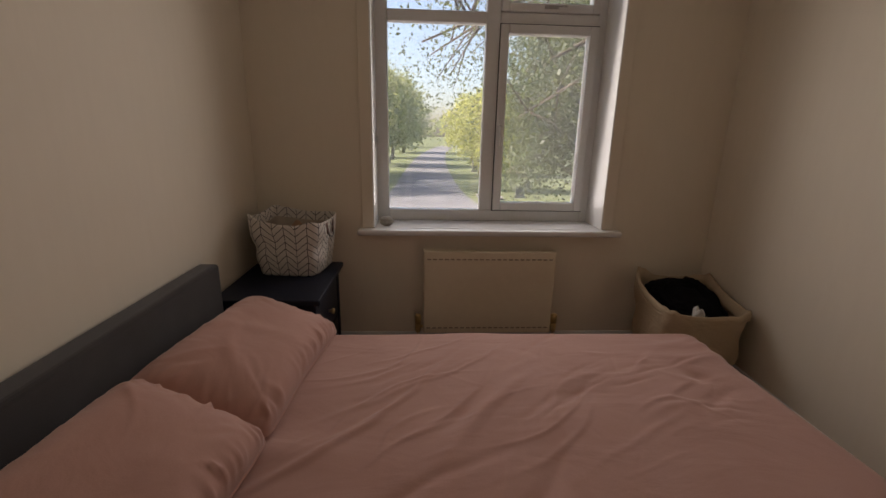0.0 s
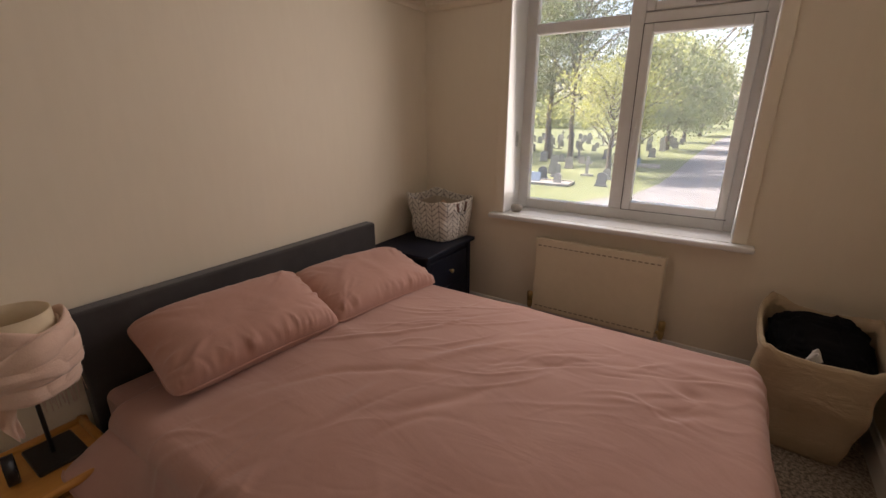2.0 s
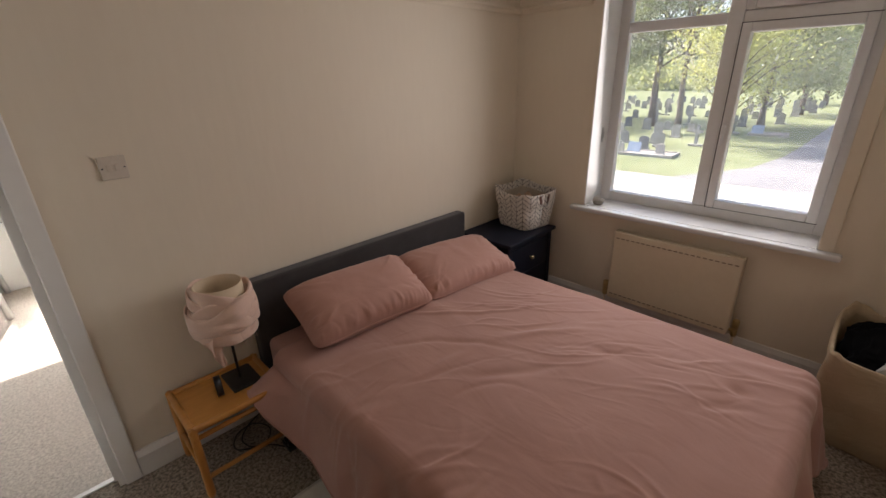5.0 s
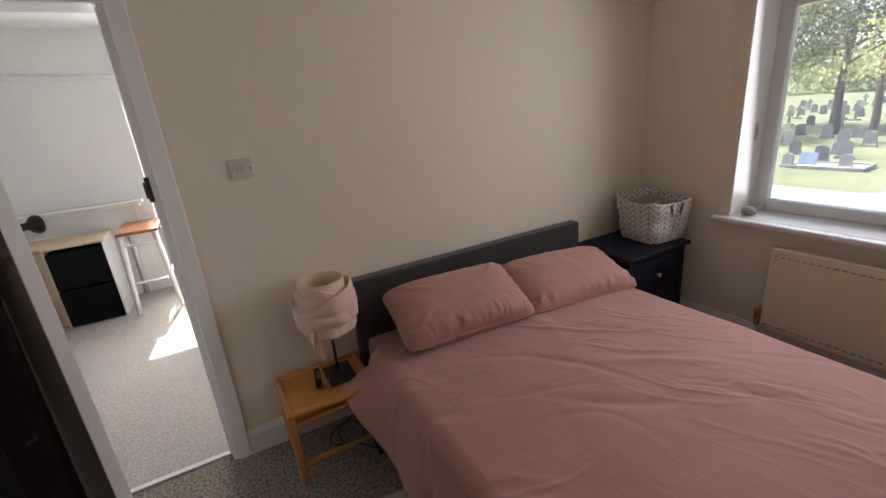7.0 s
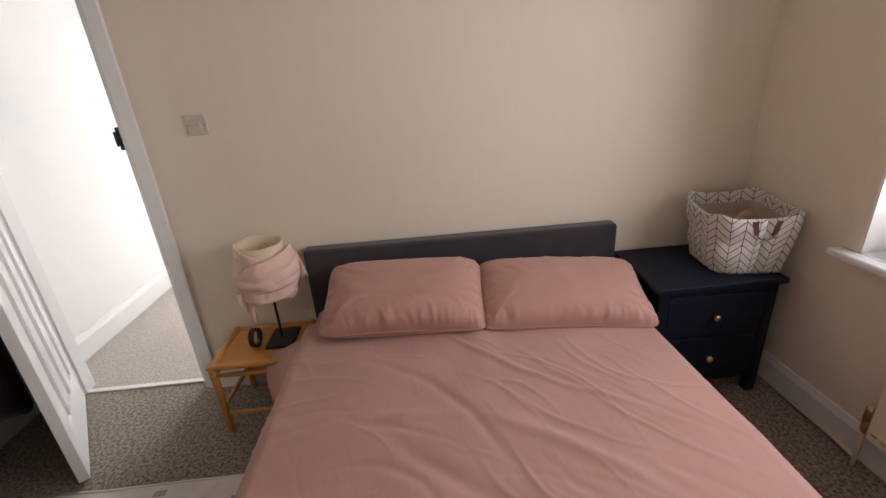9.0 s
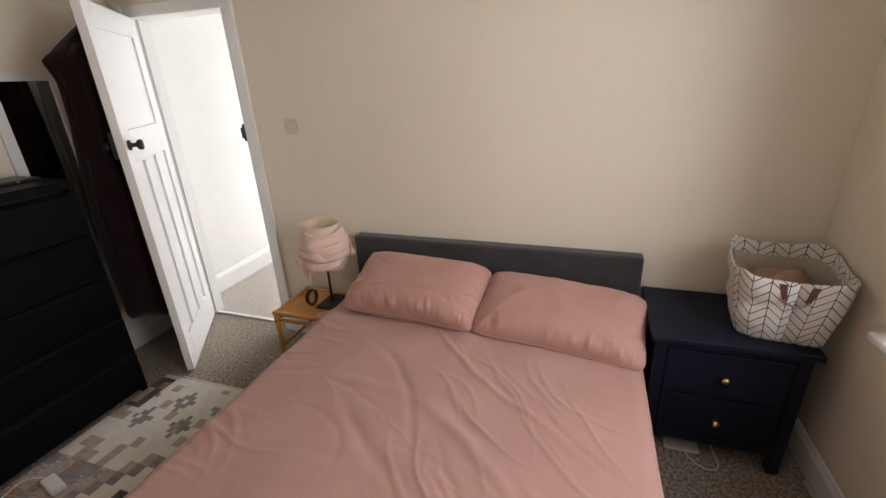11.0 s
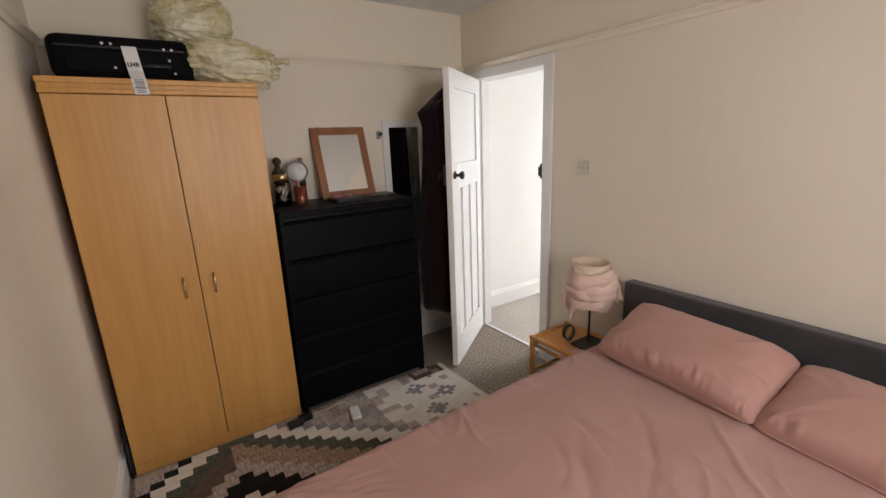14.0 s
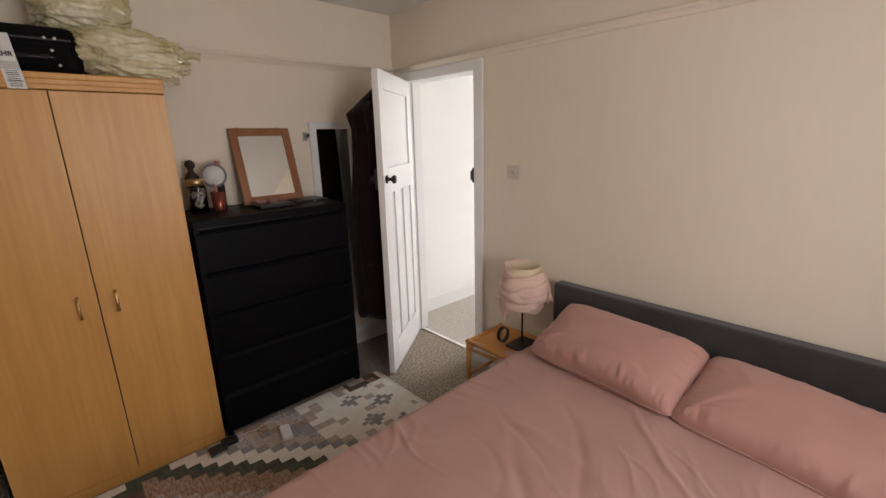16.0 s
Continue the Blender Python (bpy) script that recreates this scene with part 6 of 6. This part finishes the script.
def leaves_mesh(name, centres, spread, count, size, material, seed):
    """Many small pointed leaves scattered round the given clump centres, one mesh."""
    rng = np.random.default_rng(seed)
    C = np.array(centres)[rng.integers(0, len(centres), count)] + rng.normal(0, 1, (count, 3)) * np.array(spread)
    a = rng.normal(0, 1, (count, 3))
    a /= np.linalg.norm(a, axis=1, keepdims=True)
    b = np.cross(a, rng.normal(0, 1, (count, 3)))
    b /= np.linalg.norm(b, axis=1, keepdims=True) + 1e-9
    s = (size * rng.uniform(0.6, 1.4, count))[:, None]
    V = np.stack([C - a * s, C + b * s * 0.5, C + a * s, C - b * s * 0.5], 1).reshape(-1, 3)
    F = np.arange(count * 4).reshape(-1, 4)
    me = bpy.data.meshes.new(name)
    me.from_pydata(V.tolist(), [], F.tolist())
    me.materials.append(material)
    return me


def tree(at, height, trunk_r, crown_lo, crown_r, n_limbs, count, leaf, material, seed, label, up=0.55, clump=0.55, sub=4, droop=0.0):
    rng = random.Random(seed)
    t = new("tree")
    t.location = at
    tagged(t, label, "tree", "trees of the burial ground")
    bm = bmesh.new()
    bend = [Vector((rng.uniform(-0.03, 0.03) * height * k, rng.uniform(-0.03, 0.03) * height * k, height * 0.85 * k)) for k in (0, 0.12, 0.3, 0.5, 0.75, 1.0)]
    add_tube(bm, bend, [trunk_r * f for f in (1.35, 1.0, 0.85, 0.62, 0.35, 0.1)], 9)
    tips = []
    for i in range(n_limbs):
        k = crown_lo / height + (0.9 - crown_lo / height) * (i + 0.5) / n_limbs
        z = k * height
        idx = min(range(6), key=lambda q: abs(bend[q].z - z))
        s = Vector((bend[idx].x, bend[idx].y, z))
        a = i * 2.4 + rng.uniform(-0.5, 0.5)
        reach = crown_r * (0.55 + 0.45 * math.sin(math.pi * min(1, max(0.0, (k - crown_lo / height) / (1.0 - crown_lo / height)) * 0.9 + 0.25))) * rng.uniform(0.8, 1.15)
        d = Vector((math.cos(a), math.sin(a), up)) * reach
        p1, p2 = s + d * 0.45 + Vector((0, 0, 0.05 * height)), s + d + Vector((0, 0, -droop * reach))
        add_tube(bm, [s, p1, p2], [trunk_r * 0.34, trunk_r * 0.2, trunk_r * 0.05], 6)
        tips += [p1, p1.lerp(p2, 0.5), p2]
        for _ in range(sub):
            q0 = p1.lerp(p2, rng.uniform(0.0, 0.9))
            q1 = q0 + Vector((rng.uniform(-1, 1), rng.uniform(-1, 1), rng.uniform(-0.5 - droop, 0.9))) * reach * 0.38
            add_tube(bm, [q0, q0.lerp(q1, 0.5) + Vector((0, 0, 0.03 * reach)), q1], [trunk_r * 0.10, trunk_r * 0.06, trunk_r * 0.02], 5)
            tips += [q0.lerp(q1, 0.6), q1]
    tips.append(bend[-1])
    part("trunk", bm, M_BARK, t, local=True)
    under("crown", leaves_mesh("crown", [tuple(p) for p in tips], (crown_r * clump * 0.34, crown_r * clump * 0.34, crown_r * clump * 0.26), count, leaf, material, seed), t)
    return t


# the leafy evergreen beside the drive, its boughs hanging over the view
tree((7.6, 19.5, GZ), 12.0, 0.42, 1.6, 4.0, 34, 60000, 0.085, M_LEAFD, 11, "tall dark evergreen tree overhanging the drive", up=0.30, clump=0.5, sub=6, droop=0.2)
tree((11.5, 27.0, GZ), 13.0, 0.45, 2.0, 4.8, 30, 11000, 0.17, M_LEAFG, 12, "broad green tree behind the evergreen", up=0.4)
tree((5.6, 33.0, GZ), 7.8, 0.16, 0.8, 2.0, 20, 6500, 0.11, M_LEAFY, 14, "young yellow-green tree at the edge of the drive")
tree((6.3, 46.0, GZ), 8.0, 0.2, 0.8, 2.8, 20, 6000, 0.16, M_LEAFY, 15, "yellow-green tree at the edge of the drive")
tree((7.2, 62.0, GZ), 9.0, 0.2, 1.0, 3.2, 20, 5000, 0.2, M_LEAFY, 16, "yellow-green tree at the edge of the drive")
# left side of the drive
tree((-6.1, 32.3, GZ), 6.6, 0.17, 1.7, 3.3, 24, 11000, 0.075, M_LEAFY, 21, "spreading tree in fresh yellow-green spring leaf", up=0.75, clump=0.42, sub=7)
tree((-6.3, 45.0, GZ), 10.0, 0.24, 1.3, 4.2, 24, 8000, 0.17, M_LEAFH, 22, "soft green tree lining the drive")
tree((-5.3, 58.0, GZ), 11.5, 0.26, 1.4, 4.4, 24, 8000, 0.2, M_LEAFH, 23, "soft green tree lining the drive")
tree((-4.8, 74.0, GZ), 12.0, 0.26, 1.4, 4.6, 22, 7000, 0.25, M_LEAFH, 24, "soft green tree lining the drive")
tree((-3.9, 95.0, GZ), 11.0, 0.26, 1.4, 5.0, 22, 6000, 0.3, M_LEAFH, 25, "soft green tree lining the drive")
tree((-13.7, 40.8, GZ), 15.0, 0.30, 4.6, 4.6, 26, 16000, 0.12, M_LEAFD, 26, "dark old pine standing among the graves", up=0.2, clump=0.38, sub=5)
tree((-10.2, 36.5, GZ), 14.0, 0.22, 5.2, 5.6, 26, 15000, 0.085, M_LEAFD, 27, "thin-leaved tree with bare twigs among the graves", up=0.6, clump=0.4, sub=7)
tree((-21.0, 46.0, GZ), 12.0, 0.35, 3.0, 4.8, 22, 6000, 0.2, M_LEAFH, 28, "green tree among the graves")
tree((-28.0, 38.0, GZ), 13.0, 0.35, 3.0, 5.0, 22, 6000, 0.2, M_LEAFD, 29, "dark green tree among the graves")
# near bough that hangs into the top of the view
tree((7.4, 10.5, GZ), 12.5, 0.42, 5.2, 7.6, 36, 85000, 0.040, M_LEAFD, 31, "large tree by the yard with hanging leafy boughs", up=0.12, clump=0.26, sub=8, droop=0.22)

# far woods
rng = np.random.default_rng(9)
cent = []
for i in range(150):
    x = rng.uniform(-120, 110)
    if -5 < x < 6:
        continue
    y = rng.uniform(115, 150) if abs(x) < 60 else rng.uniform(70, 150)
    for k in range(6):
        cent.append((x + rng.normal(0, 2.5), y + rng.normal(0, 2), GZ + rng.uniform(0.5, 8.5)))
woods = tagged(new("far_woods", leaves_mesh("far_woods", cent, (1.3, 1.3, 1.1), 26000, 0.6, M_LEAFH, 5)), "distant belt of soft green trees", "woods", kind="stuff")


def headstone(kind, w, h, d, material):
    bm = bmesh.new()
    if kind == "cross":
        add_box(bm, (-w * 0.16, -d / 2, 0.16), (w * 0.16, d / 2, h), 0.012)
        add_box(bm, (-w * 0.5, -d / 2 + 0.004, h * 0.62), (w * 0.5, d / 2 - 0.004, h * 0.62 + w * 0.30), 0.012)
    else:
        prof = [(-w / 2, 0.12), (w / 2, 0.12), (w / 2, h * 0.78)]
        prof += [(w / 2 * math.cos(q), h * 0.78 + h * 0.22 * math.sin(q)) for q in np.linspace(0.25, math.pi - 0.25, 9)]
        prof += [(-w / 2, h * 0.78)]
        vs = [bm.verts.new((x, -d / 2, z)) for x, z in prof]
        f = bm.faces.new(vs)
        r = bmesh.ops.extrude_face_region(bm, geom=[f])
        bmesh.ops.translate(bm, verts=[g for g in r["geom"] if isinstance(g, bmesh.types.BMVert)], vec=(0, d, 0))
        bmesh.ops.recalc_face_normals(bm, faces=bm.faces)
    t = new("headstone")
    tagged(t, {"cross": "weathered stone cross on a plinth in the grass", "dark": "dark polished rounded headstone in the grass"}.get(kind, "weathered pale rounded headstone in the grass"), "headstone", "headstones in the burial ground")
    part("stone", bm, material, t, local=True)
    part("plinth", box((-w * 0.62, -d * 1.1, 0), (w * 0.62, d * 1.1, 0.14), 0.015), material, t, local=True)
    return t


stones = [headstone("pale", 0.62, 0.95, 0.12, M_GRAVE), headstone("dark", 0.58, 0.85, 0.12, M_GRAVED), headstone("cross", 0.65, 1.35, 0.14, M_GRAVE), headstone("pale", 0.5, 0.7, 0.1, M_GRAVE)]
spots = [(-9.3, 27.8), (-8.9, 29.3), (-7.2, 30.9), (-7.7, 26.1)]
for s, (x, y) in zip((stones[1], stones[0], stones[2], stones[3]), spots):
    s.location = (x, y, GZ)
    s.rotation_euler = (0, 0, radians(random.uniform(-12, 12)))
g = random.Random(12)
for r in range(13):
    for c in range(13):
        x, y = -5.2 - c * 2.1 + g.uniform(-0.7, 0.7), 26.5 + r * 4.2 + g.uniform(-1, 1)
        if g.random() < 0.25 or min(math.hypot(x - a, y - b) for a, b in [(-6.1, 32.3), (-13.7, 40.8), (-10.2, 36.5), (-6.3, 45.0), *spots]) < 1.2:
            continue
        copy_thing(g.choice(stones), pose(x, y, GZ, g.uniform(-3, 3), g.uniform(-3, 3), g.uniform(-15, 15)))
for r in range(7):
    x, y = 6.0 + g.uniform(-1, 3), 24 + r * 5 + g.uniform(-1, 1)
    copy_thing(g.choice(stones), pose(x, y, GZ, 0, 0, g.uniform(-15, 15)))


def grave(at, w, l, material, turn, label):
    t = thing("grave", at, label, "grave", "kerbed graves", rz=turn)
    part("kerb", boxes([((-w / 2, -l / 2, 0), (-w / 2 + 0.12, l / 2, 0.16)), ((w / 2 - 0.12, -l / 2, 0), (w / 2, l / 2, 0.16)), ((-w / 2 + 0.12, -l / 2, 0), (w / 2 - 0.12, -l / 2 + 0.12, 0.16)), ((-w / 2 + 0.12, l / 2 - 0.12, 0), (w / 2 - 0.12, l / 2, 0.16))], 0.01), M_GRAVE, t, local=True)
    part("slab", box((-w / 2 + 0.12, -l / 2 + 0.12, 0), (w / 2 - 0.12, l / 2 - 0.12, 0.10), 0.01), M_PALE, t, local=True)
    bm = box((-0.38, 0, 0), (0.38, 0.10, 0.62), 0.02)
    bmesh.ops.rotate(bm, verts=bm.verts, cent=(0, 0, 0), matrix=Matrix.Rotation(radians(-24), 3, "X"))
    bmesh.ops.translate(bm, verts=bm.verts, vec=(-w / 2 + 0.5, 0.0, 0.1))
    part("tablet", bm, material, t, local=True)


grave((-8.3, 26.2, GZ), 2.9, 1.7, M_GRAVEB, 4, "kerbed grave with a slanted blue-grey granite tablet")
grave((-4.7, 39.0, GZ), 2.4, 1.5, M_GRAVEB, 6, "kerbed grave beside the drive with a granite tablet")
grave((4.6, 28.8, GZ), 1.6, 1.9, M_GRAVED, 0, "dark kerbed tomb at the edge of the drive")
